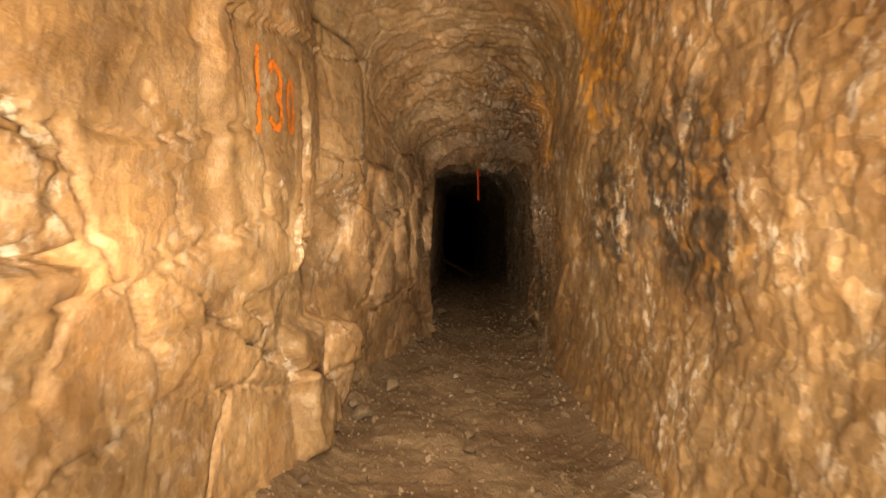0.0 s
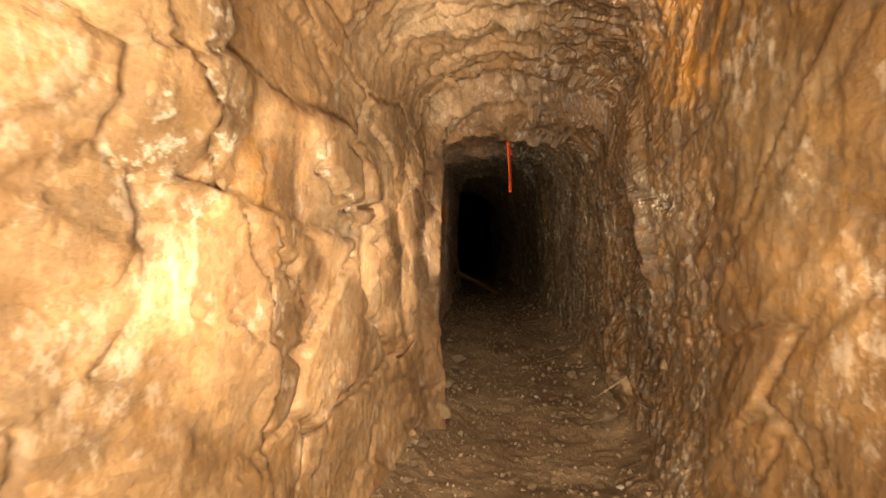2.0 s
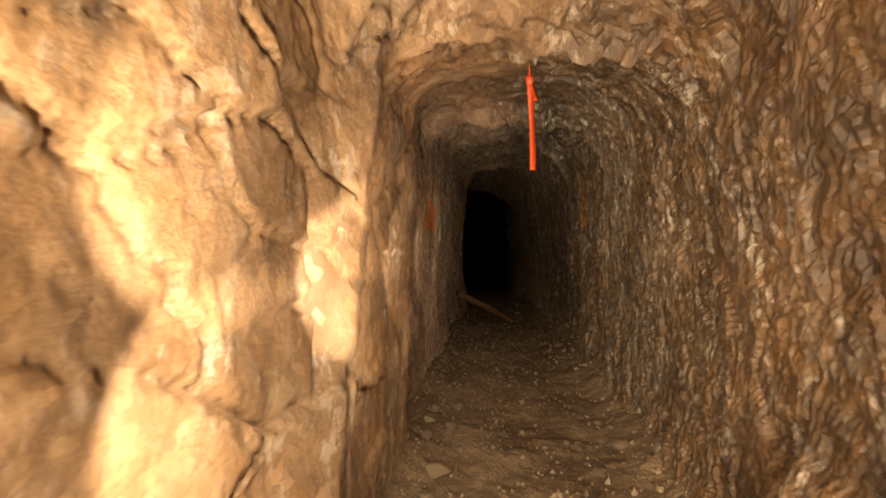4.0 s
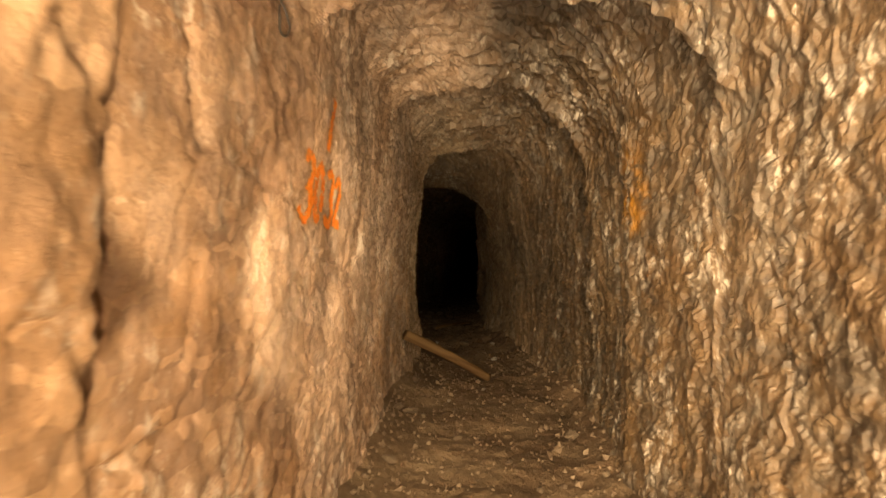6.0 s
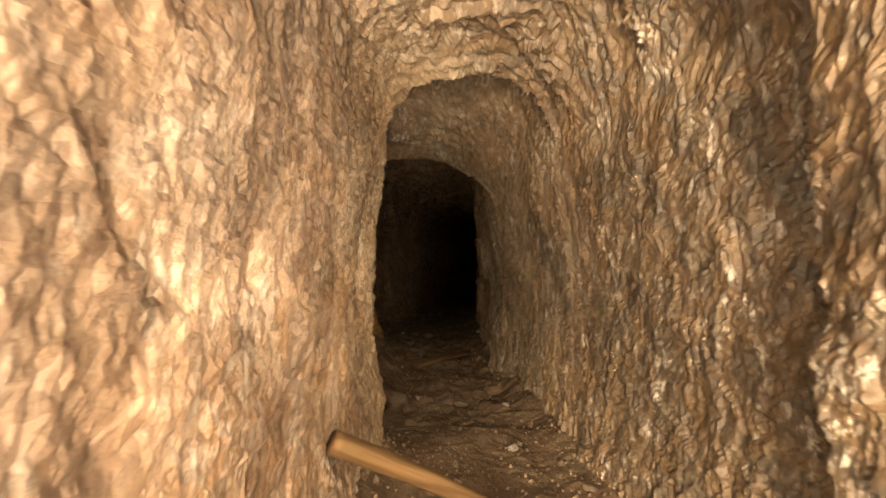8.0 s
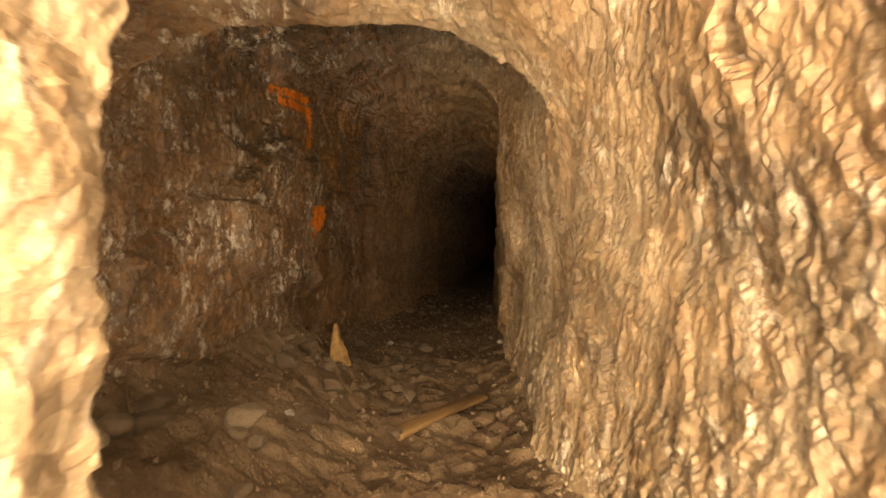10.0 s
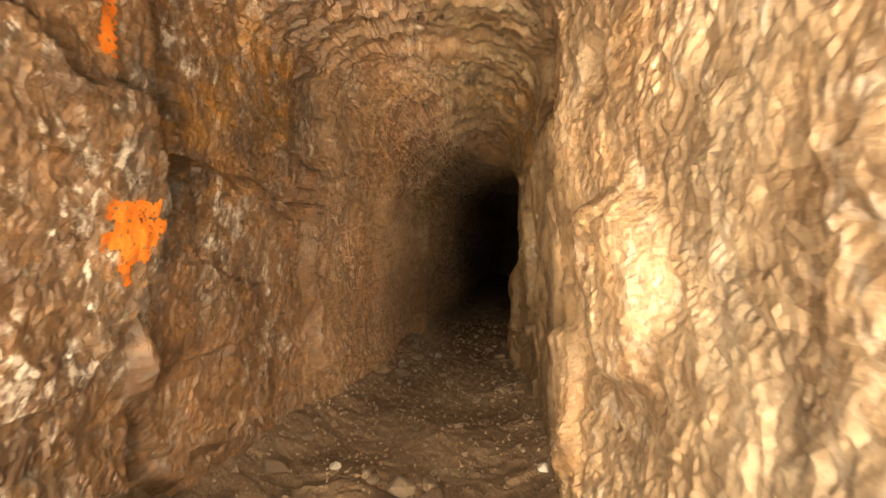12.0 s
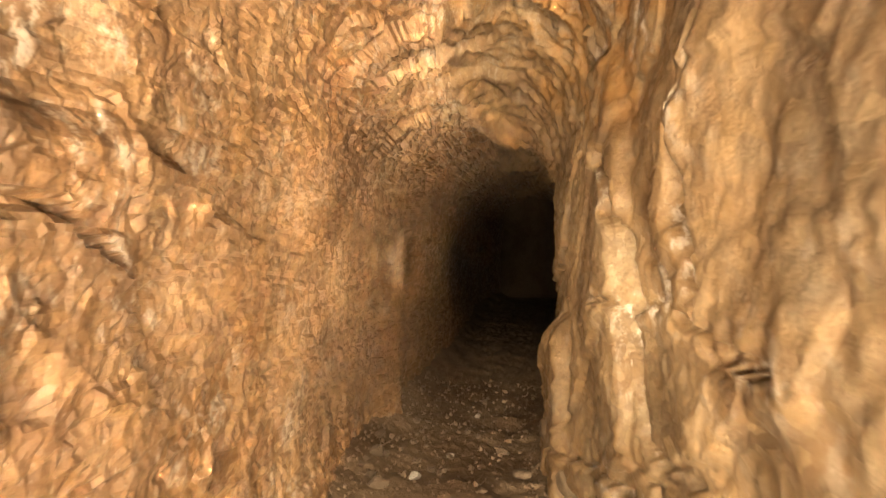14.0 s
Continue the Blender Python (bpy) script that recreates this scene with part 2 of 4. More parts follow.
FAR_SEAMS = (
    (1, 0.03, 0.05, 1, ((12.91, 1.51), (12.89, 1.45))),
    (1, 0.035, 0.035, -1, ((16.02, 1.1), (15.9, 1.19), (15.79, 1.26))),
    (-1, 0.025, 0.05, -1, ((16.14, 1.45), (16.24, 1.34), (16.27, 1.24))),
    (1, 0.03, 0.025, -1, ((16.78, 1.19), (16.73, 1.05), (16.69, 1.02))),
    (1, 0.03, 0.06, -1, ((16.81, 2.01), (16.53, 1.62), (16.74, 1.28), (16.63, 0.98), (16.68, 0.63))),
    (-1, 0.03, 0.07, -1, ((17.0, 1.34), (17.08, 1.3), (17.29, 1.28), (17.63, 1.29), (17.85, 1.16), (17.92, 1.08), (17.94, 0.91))),
    (1, 0.025, 0.05, 1, ((17.69, 1.57), (17.8, 1.33), (17.65, 1.12), (17.61, 1.06), (17.37, 1.06))),
    (1, 0.025, 0.05, -1, ((17.75, 1.61), (17.93, 1.3), (17.84, 1.13), (17.55, 1.03), (17.31, 1.06))),
    (1, 0.025, 0.05, 1, ((18.37, 1.54), (18.13, 1.22), (18.15, 0.95), (17.98, 0.68), (17.52, 0.73))),
    (1, 0.02, 0.04, 1, ((18.43, 1.04), (17.9, 1.08))),
    (1, 0.025, 0.05, 1, ((19.02, 0.27), (18.1, 0.51), (18.03, 0.34))),
)
vein = np.zeros(Y.shape)
for sd, width, depth, proud, line in NEAR_SEAMS + MIDDLE_SEAMS + FAR_SEAMS:
    line = np.array(line)
    (y0, z0), (y1, z1) = line.min(axis=0) - 0.4, line.max(axis=0) + 0.4
    ia, ib = np.searchsorted(ys, (y0, y1))
    cut = (slice(ia, ib), slice(0, WALL_N + 45) if sd < 0 else slice(WALL_N + ROOF_N - 45, None))
    qy = Y[cut] + 0.025 * layers(px[cut], Y[cut], pz[cut], 0.09, 3, 91)
    qz = pz[cut] + 0.025 * layers(px[cut], Y[cut], pz[cut], 0.09, 3, 93)
    near, hand = np.full(qy.shape, 9.0), np.zeros(qy.shape)
    for (ay, az), (by, bz) in zip(line, line[1:]):
        t = np.clip(((qy - ay) * (by - ay) + (qz - az) * (bz - az)) / ((by - ay) ** 2 + (bz - az) ** 2 + 1e-9), 0, 1)
        d = np.hypot(qy - ay - t * (by - ay), qz - az - t * (bz - az))
        turn = np.sign((by - ay) * (qz - az) - (bz - az) * (qy - ay))
        hand, near = np.where(d < near, turn, hand), np.minimum(near, d)
    push[cut] += -1.3 * depth * (1 - smooth(near, 0.1 * width, 0.95 * width)) + 0.5 * depth * (hand * proud > 0) * np.clip(1 - near / 0.36, 0, 1)
    vein[cut] = np.maximum(vein[cut], 1 - smooth(near, 0.01, 0.10))

# outcrops and hollows: side, y, z, half length, half height, depth, sharpness of the edge
OUTCROPS = (
    (-1, 3.0, 0.26, 0.55, 0.36, 0.12, 0.08), (-1, 2.3, 1.55, 0.6, 0.6, 0.05, 0.06), (-1, 3.4, 1.75, 0.35, 0.5, 0.06, 0.08),
    (-1, 4.3, 1.05, 0.5, 0.5, 0.04, 0.10), (-1, 7.2, 1.0, 0.42, 0.9, 0.015, 0.3),
    (1, 5.1, 1.3, 0.12, 0.5, 0.06, 0.3), (1, 5.5, 0.5, 0.25, 0.3, 0.07, 0.3), (1, 6.0, 0.3, 0.3, 0.22, 0.08, 0.3),
    (-1, 15.45, 1.15, 0.66, 0.42, 0.085, 0.05), (-1, 14.6, 0.75, 0.5, 0.45, 0.06, 0.06), (-1, 15.1, 1.9, 0.35, 0.3, -0.08, 0.2), (-1, 16.6, 0.75, 0.55, 0.55, 0.10, 0.10),
    (-1, 17.9, 0.85, 0.45, 0.62, 0.07, 0.07), (-1, 17.6, 1.75, 0.3, 0.25, -0.07, 0.2),
    (1, 15.85, 0.95, 0.27, 0.30, 0.085, 0.22), (1, 16.45, 0.5, 0.22, 0.3, 0.06, 0.1), (1, 17.25, 0.9, 0.42, 0.75, 0.035, 0.04), (1, 18.6, 1.0, 0.40, 0.75, 0.05, 0.08),
    (1, 19.3, 0.4, 0.35, 0.45, 0.10, 0.15), (1, 17.2, 2.0, 0.35, 0.18, -0.10, 0.25), (1, 10.6, 1.3, 0.05, 0.22, -0.06, 0.5),
    (1, 16.0, 1.7, 0.12, 0.1, -0.07, 0.3), (-1, 7.3, 1.45, 0.05, 0.05, -0.06, 0.5),
)
for sd, oy, oz, ry, rz, depth, edge in OUTCROPS:
    wob = 0.30 * layers(px, Y, pz, 0.35, 2, int(oy * 10))
    r = (np.abs((Y - oy) / ry) ** 2.6 + np.abs((pz - oz) / rz) ** 2.6) ** (1 / 2.6) + wob
    push += depth * (1 - smooth(r, 1 - edge, 1 + edge)) * (side * sd > 0.2)

# flatter faces that carry the sprayed numbers
for oy, oz in ((8.86, 1.38), (2.18, 1.6)):
    calm = 0.75 * np.exp(-((Y - oy) / 0.28) ** 4 - ((pz - oz) / 0.33) ** 4) * (side < -0.2)
    push = push * (1 - calm) + calm * float((push * calm).sum() / calm.sum())

# crumbs: no two corners of the broken rock lie in one line
jog = np.random.default_rng(77).uniform(-1, 1, (3,) + Y.shape)
crumb = (0.3 + 0.7 * (1 - slabby)) * 0.0014
gx, gy, gz = px + nx * (push + crumb * jog[0]), Y + 0.010 * rough + crumb * jog[1], pz + nz * (push + crumb * jog[0]) + (1 - np.abs(nz)) * crumb * jog[2]
GRID = np.stack([gx, gy, gz], axis=-1)


def on_wall(y, z, sd, off=0.004):
    """The place on a side wall's face at (y, z), off metres in front of it."""
    i = int(np.clip(np.searchsorted(ys, y), 1, len(ys) - 2))
    cols = range(2, WALL_N + 46) if sd < 0 else range(2 * WALL_N + ROOF_N - 2, WALL_N + ROOF_N - 46, -1)
    best = min(cols, key=lambda c: abs(gz[i, c] - z))
    near = [Vector(GRID[i + k, best + m]) for k in (-1, 0, 1) for m in (-1, 0, 1)]
    p = sum(near, Vector()) / 9
    return Vector((p.x - sd * off, y, z))


def sheet(name, grid, attrs, material, flip=False, soft=None):
    n, m = grid.shape[:2]
    me = bpy.data.meshes.new(name)
    idx = np.arange(n * m).reshape(n, m)
    quad = np.stack([idx[:-1, :-1], idx[1:, :-1], idx[1:, 1:], idx[:-1, 1:]], axis=-1).reshape(-1, 4)
    if flip:
        quad = quad[:, ::-1]
    me.vertices.add(n * m)
    me.vertices.foreach_set("co", np.ascontiguousarray(grid.reshape(-1, 3), dtype=np.float32).ravel())
    me.loops.add(quad.size)
    me.loops.foreach_set("vertex_index", np.ascontiguousarray(quad, dtype=np.int32).ravel())
    me.polygons.add(len(quad))
    me.polygons.foreach_set("loop_start", np.arange(0, quad.size, 4, dtype=np.int32))
    me.polygons.foreach_set("loop_total", np.full(len(quad), 4, dtype=np.int32))
    me.polygons.foreach_set("use_smooth", np.ones(len(quad), dtype=bool) if soft is None else np.ascontiguousarray(soft[:-1, :-1].ravel()))
    me.update(calc_edges=True)
    for key, values in attrs.items():
        me.attributes.new(key, "FLOAT", "POINT").data.foreach_set("value", np.ascontiguousarray(values, dtype=np.float32).ravel())
    me.materials.append(material)
    return new(name, me)


# ---------------------------------------------------------------- materials
def colour_rows(rows, y):
    return np.stack([np.interp(y, [r[0] for r in rows], [r[1][c] for r in rows]) for c in range(3)], axis=-1)


class Nodes:
    """Short hands for a node tree."""

    def __init__(self, name):
        self.mat = bpy.data.materials.new(name)
        self.mat.use_nodes = True
        self.tree = self.mat.node_tree
        self.bsdf = self.tree.nodes["Principled BSDF"]
        geo = self.tree.nodes.new("ShaderNodeTexCoord")
        self.place = geo.outputs["Object"]

    def link(self, value, socket):
        if isinstance(value, bpy.types.NodeSocket):
            self.tree.links.new(value, socket)
        else:
            socket.default_value = value

    def stretch(self, scale):
        n = self.tree.nodes.new("ShaderNodeMapping")
        n.inputs["Scale"].default_value = scale
        self.link(self.place, n.inputs["Vector"])
        return n.outputs[0]

    def noise(self, scale, detail=6.0, rough=0.55, warp=0.0, where=None):
        n = self.tree.nodes.new("ShaderNodeTexNoise")
        self.link(where or self.place, n.inputs["Vector"])
        n.inputs["Scale"].default_value, n.inputs["Detail"].default_value = scale, detail
        n.inputs["Roughness"].default_value, n.inputs["Distortion"].default_value = rough, warp
        return n.outputs["Fac"]

    def cells(self, scale, feature="F1", where=None):
        n = self.tree.nodes.new("ShaderNodeTexVoronoi")
        n.feature = feature
        self.link(where or self.place, n.inputs["Vector"])
        n.inputs["Scale"].default_value = scale
        return n.outputs["Distance"]

    def shards(self, scale, where=None):
        n = self.tree.nodes.new("ShaderNodeTexVoronoi")
        self.link(where or self.place, n.inputs["Vector"])
        n.inputs["Scale"].default_value = scale
        return n.outputs["Color"]

    def warped(self, scale, amount):
        n = self.tree.nodes.new("ShaderNodeTexNoise")
        self.link(self.place, n.inputs["Vector"])
        n.inputs["Scale"].default_value, n.inputs["Detail"].default_value = scale, 4
        m = self.tree.nodes.new("ShaderNodeMix")
        m.data_type, m.blend_type = "RGBA", "LINEAR_LIGHT"
        m.inputs["Factor"].default_value = amount
        self.link(self.place, m.inputs[6]), self.link(n.outputs["Color"], m.inputs[7])
        s = self.tree.nodes.new("ShaderNodeMapping")
        s.inputs["Scale"].default_value = (1, 0.5, 0.75)
        self.link(m.outputs[2], s.inputs["Vector"])
        return s.outputs[0]

    def span(self, value, a, b, c=0.0, d=1.0):
        n = self.tree.nodes.new("ShaderNodeMapRange")
        n.interpolation_type = "SMOOTHSTEP"
        self.link(value, n.inputs["Value"])
        for k, v in zip(("From Min", "From Max", "To Min", "To Max"), (a, b, c, d)):
            n.inputs[k].default_value = v
        return n.outputs["Result"]

    def maths(self, kind, a, b):
        n = self.tree.nodes.new("ShaderNodeMath")
        n.operation = kind
        self.link(a, n.inputs[0]), self.link(b, n.inputs[1])
        return n.outputs[0]

    def mix(self, factor, a, b, kind="MIX"):
        n = self.tree.nodes.new("ShaderNodeMix")
        n.data_type, n.blend_type = "RGBA", kind
        self.link(factor, n.inputs["Factor"])
        for value, socket in ((a, n.inputs[6]), (b, n.inputs[7])):
            self.link((*value, 1) if isinstance(value, tuple) else value, socket)
        return n.outputs[2]

    def attribute(self, name, colour=False):
        n = self.tree.nodes.new("ShaderNodeAttribute")
        n.attribute_name = name
        return n.outputs["Color" if colour else "Fac"]

    def bump(self, height, strength, distance, under=None):
        n = self.tree.nodes.new("ShaderNodeBump")
        n.inputs["Distance"].default_value = distance
        self.link(strength, n.inputs["Strength"])
        self.link(height, n.inputs["Height"])
        if under:
            self.link(under, n.inputs["Normal"])
        return n.outputs[0]

    def done(self, colour, rough, normal=None, specular=0.5):
        self.link((*colour, 1) if isinstance(colour, tuple) else colour, self.bsdf.inputs["Base Color"])
        self.link(rough, self.bsdf.inputs["Roughness"])
        self.bsdf.inputs["Specular IOR Level"].default_value = specular
        if normal:
            self.link(normal, self.bsdf.inputs["Normal"])
        return self.mat


def rock_material(name):
    k = Nodes(name)
    tall = k.stretch((1.0, 0.62, 0.42))
    cloud, streak, grain = k.noise(2.6, 8, 0.62, 0.1), k.noise(15, 8, 0.70, 0.15, tall), k.noise(75, 6, 0.65, 0.1)
    flake = k.noise(34, 7, 0.72, 0.15, tall)
    slab = k.attribute("slab")
    wild = k.span(slab, 0.2, 0.9, 1.0, 0.5)
    tint = k.attribute("tint", True)
    colour = k.mix(k.span(cloud, 0.32, 0.68), k.mix(1.0, tint, (0.62, 0.54, 0.46), "MULTIPLY"), k.mix(1.0, tint, (1.25, 1.22, 1.18), "MULTIPLY"))
    colour = k.mix(k.maths("MULTIPLY", k.span(streak, 0.54, 0.68), k.span(slab, 0.2, 0.9, 0.65, 0.2)), colour, k.mix(1.0, tint, (0.42, 0.34, 0.27), "MULTIPLY"))
    colour = k.mix(k.maths("MULTIPLY", k.span(streak, 0.42, 0.30), 0.5), colour, k.mix(0.4, tint, (0.45, 0.38, 0.30)))
    colour = k.mix(k.span(grain, 0.42, 0.66, 0.0, 0.55), colour, k.mix(1.0, tint, (0.5, 0.42, 0.34), "MULTIPLY"))
    bent = k.warped(6, 0.03)
    shard, sliver = k.shards(11, bent), k.shards(38, bent)
    shard_v, sliver_v = k.maths("MULTIPLY", shard, 1.0), k.maths("MULTIPLY", sliver, 1.0)
    colour = k.mix(k.maths("MULTIPLY", wild, k.span(shard_v, 0.55, 0.85, 0.0, 0.55)), colour, k.mix(1.0, tint, (0.55, 0.47, 0.40), "MULTIPLY"))
    colour = k.mix(k.maths("MULTIPLY", wild, k.span(sliver_v, 0.60, 0.78, 0.0, 0.75)), colour, k.mix(1.0, tint, (1.45, 1.42, 1.40), "MULTIPLY"))
    speck = k.noise(58, 5, 0.75, 0.1, k.stretch((1, 1, 0.6)))
    colour = k.mix(k.maths("MULTIPLY", wild, k.span(speck, 0.60, 0.66, 0.0, 0.7)), colour, k.mix(0.5, tint, (0.50, 0.43, 0.35)))
    colour = k.mix(k.maths("MULTIPLY", wild, k.span(speck, 0.40, 0.34, 0.0, 0.75)), colour, k.mix(1.0, tint, (0.26, 0.21, 0.17), "MULTIPLY"))
    rust = k.maths("MULTIPLY", k.attribute("rust"), k.span(k.noise(7, 7, 0.6, 0.5), 0.40, 0.58))
    colour = k.mix(rust, colour, (0.266, 0.122, 0.0178))
    # brown scabs and stains, plus roof shade painted in through the same mask
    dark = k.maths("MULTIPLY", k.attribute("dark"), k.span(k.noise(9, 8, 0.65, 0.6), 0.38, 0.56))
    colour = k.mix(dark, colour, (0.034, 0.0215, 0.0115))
    pale = k.maths("MULTIPLY", k.attribute("pale"), k.maths("MULTIPLY", k.span(flake, 0.50, 0.58), k.span(k.noise(5.5, 8, 0.7, 0.1, tall), 0.50, 0.60)))
    crust = k.maths("MULTIPLY", k.span(k.attribute("pale"), 0.75, 1.0), k.span(k.noise(9, 9, 0.72, 0.2), 0.57, 0.62, 0.0, 0.75))
    colour = k.mix(k.maths("MAXIMUM", pale, crust), colour, (0.407, 0.355, 0.296))
    rough = k.maths("MULTIPLY", k.span(sliver_v, 0.35, 0.75, 0.80, 0.36), k.span(k.attribute("wet"), 0.0, 1.0, 1.0, 0.6))
    crack = k.span(k.cells(9, "DISTANCE_TO_EDGE", k.stretch((1.0, 1.3, 0.6))), 0.0, 0.05)
    normal = k.bump(shard_v, k.span(slab, 0.2, 0.9, 0.18, 0.2), 0.014)
    normal = k.bump(sliver_v, k.span(slab, 0.2, 0.9, 0.5, 0.35), 0.007, normal)
    normal = k.bump(streak, k.span(slab, 0.2, 0.9, 0.3, 0.06), 0.035, normal)
    normal = k.bump(cloud, 0.12, 0.06, normal)
    normal = k.bump(flake, 0.45, 0.010, normal)
    normal = k.bump(grain, 0.60, 0.006, normal)
    normal = k.bump(speck, k.maths("MULTIPLY", wild, 0.45), 0.007, normal)
    return k.done(colour, rough, normal, 0.5)


def floor_material():
    k = Nodes("trodden_dirt")
    cloud, grain, grit = k.noise(2.2, 7, 0.6), k.noise(30, 8, 0.7, 0.3), k.noise(120, 4, 0.6)
    colour = k.mix(k.span(cloud, 0.35, 0.65), (0.0888, 0.0533, 0.0281), (0.148, 0.0999, 0.0577))
    colour = k.mix(k.span(grain, 0.55, 0.72, 0.0, 0.7), colour, (0.2, 0.152, 0.104))
    colour = k.mix(k.span(grain, 0.45, 0.30, 0.0, 0.6), colour, (0.0518, 0.0318, 0.0178))
    pebble = k.cells(45)
    normal = k.bump(grain, 0.7, 0.02)
    normal = k.bump(k.span(pebble, 0.0, 0.5, 1, 0), 0.5, 0.008, normal)
    normal = k.bump(grit, 0.4, 0.004, normal)
    return k.done(colour, k.span(grain, 0.3, 0.7, 0.9, 0.6), normal, 0.35)


def stone_material(name, a, b):
    k = Nodes(name)
    info = k.tree.nodes.new("ShaderNodeObjectInfo")
    own = k.mix(info.outputs["Random"], a, b)
    n, g = k.noise(25, 7, 0.65), k.noise(110, 5, 0.6)
    colour = k.mix(k.span(n, 0.35, 0.65), k.mix(1.0, own, (0.55, 0.5, 0.45), "MULTIPLY"), own)
    return k.done(colour, k.span(g, 0.3, 0.7, 0.85, 0.5), k.bump(g, 0.5, 0.004, k.bump(n, 0.6, 0.012)), 0.4)


def paint_material():
    k = Nodes("orange_spray_paint")
    n, g = k.noise(30, 7, 0.65), k.noise(120, 4, 0.6)
    colour = k.mix(k.span(n, 0.35, 0.7), (0.40, 0.095, 0.005), (0.46, 0.14, 0.011))
    colour = k.mix(k.span(n, 0.62, 0.70, 0.0, 0.8), colour, (0.192, 0.126, 0.074))
    return k.done(colour, 0.6, k.bump(g, 0.4, 0.004, k.bump(n, 0.5, 0.01)), 0.3)


def wood_material():
    k = Nodes("old_timber")
    n, f = k.noise(14, 8, 0.6, 1.0, k.stretch((1, 1, 0.08))), k.noise(60, 6, 0.6, 0.3, k.stretch((1, 1, 0.05)))
    colour = k.mix(k.span(n, 0.35, 0.65), (0.104, 0.054, 0.0207), (0.215, 0.13, 0.0555))
    colour = k.mix(k.span(f, 0.55, 0.75, 0, 0.6), colour, (0.104, 0.0555, 0.0259))
    return k.done(colour, 0.75, k.bump(f, 0.5, 0.006, k.bump(n, 0.4, 0.01)), 0.3)


ROCK, DIRT, PAINT, TIMBER = rock_material("mine_rock"), floor_material(), paint_material(), wood_material()
STONE = stone_material("brown_stone", (0.111, 0.074, 0.0459), (0.222, 0.167, 0.111))
WHITE_STONE = stone_material("white_quartz", (0.355, 0.311, 0.259), (0.414, 0.377, 0.333))
k = Nodes("orange_flagging_tape")
TAPE = k.done((0.533, 0.0629, 0.0111), 0.45, None, 0.5)
k = Nodes("black_wire")
WIRE = k.done((0.0222, 0.0185, 0.0148), 0.5, None, 0.4)

# ---------------------------------------------------------------- rock colours along the tunnel, with some lamplight and shade put in
# pale rock, y 9 to 12.4, with lamplight added to the tint; darker beyond
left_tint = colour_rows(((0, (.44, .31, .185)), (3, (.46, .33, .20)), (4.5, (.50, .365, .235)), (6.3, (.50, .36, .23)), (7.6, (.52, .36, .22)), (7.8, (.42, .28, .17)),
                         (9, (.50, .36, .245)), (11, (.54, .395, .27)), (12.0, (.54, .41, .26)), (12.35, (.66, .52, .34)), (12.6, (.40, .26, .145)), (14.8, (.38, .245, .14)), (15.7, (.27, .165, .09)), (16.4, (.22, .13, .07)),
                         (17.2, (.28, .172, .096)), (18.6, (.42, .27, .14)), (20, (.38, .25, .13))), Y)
# brown rock past y 4.4, with lamp falloff and recess shade painted in
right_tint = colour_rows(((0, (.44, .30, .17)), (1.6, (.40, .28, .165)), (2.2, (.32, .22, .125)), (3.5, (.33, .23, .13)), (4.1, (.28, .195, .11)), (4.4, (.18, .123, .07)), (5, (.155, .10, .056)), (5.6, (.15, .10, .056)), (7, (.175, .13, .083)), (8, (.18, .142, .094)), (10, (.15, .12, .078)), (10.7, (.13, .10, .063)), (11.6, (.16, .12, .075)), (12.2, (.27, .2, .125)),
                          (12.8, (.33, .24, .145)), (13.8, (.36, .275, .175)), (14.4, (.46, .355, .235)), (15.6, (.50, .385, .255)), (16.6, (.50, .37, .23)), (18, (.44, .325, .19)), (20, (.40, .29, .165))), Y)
# the drop at y 14 paints the shade behind the brow into the roof
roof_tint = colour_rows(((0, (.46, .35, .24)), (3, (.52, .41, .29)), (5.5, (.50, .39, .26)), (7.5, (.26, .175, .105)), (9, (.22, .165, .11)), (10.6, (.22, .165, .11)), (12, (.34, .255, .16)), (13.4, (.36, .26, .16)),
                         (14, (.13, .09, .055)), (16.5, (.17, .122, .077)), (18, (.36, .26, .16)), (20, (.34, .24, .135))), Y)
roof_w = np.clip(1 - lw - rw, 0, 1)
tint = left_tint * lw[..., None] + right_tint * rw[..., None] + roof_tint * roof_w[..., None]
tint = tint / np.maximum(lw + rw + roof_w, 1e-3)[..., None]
tint = tint * colour_rows(((0, (1, .93, .76)), (4, (1, .92, .80)), (7, (1, .90, .86)), (8.5, (.98, .94, 1.0)), (11, (.98, .99, 1.08)), (14, (1, 1, 1.03)), (17, (1, .96, .90)), (20, (1, .94, .85))), Y)
tint = 0.46 * tint
blot = layers(px, Y, pz, 0.5, 3, 71)
# single slabs differ a little, and warm pink drifts into olive tan
drift = layers(px, Y, pz, 0.45, 3, 131)
tint = tint * (1 + slabby * (0.10 * np.clip(big, -1, 1) + 0.07 * np.clip(facet, -1, 1)))[..., None]
tint = tint * np.stack([1 + 0.05 * drift, 1 - 0.02 * drift, 1 - 0.10 * drift], axis=-1)


def patch(sd, oy, oz, ry, rz, amount=1.0):
    r = np.sqrt(((Y - oy) / ry) ** 2 + ((gz - oz) / rz) ** 2) + 0.35 * blot
    return amount * (1 - smooth(r, 0.6, 1.15)) * (side * sd > 0)


def most(items):
    out = 0
    for item in items:
        out = np.maximum(out, item)
    return out


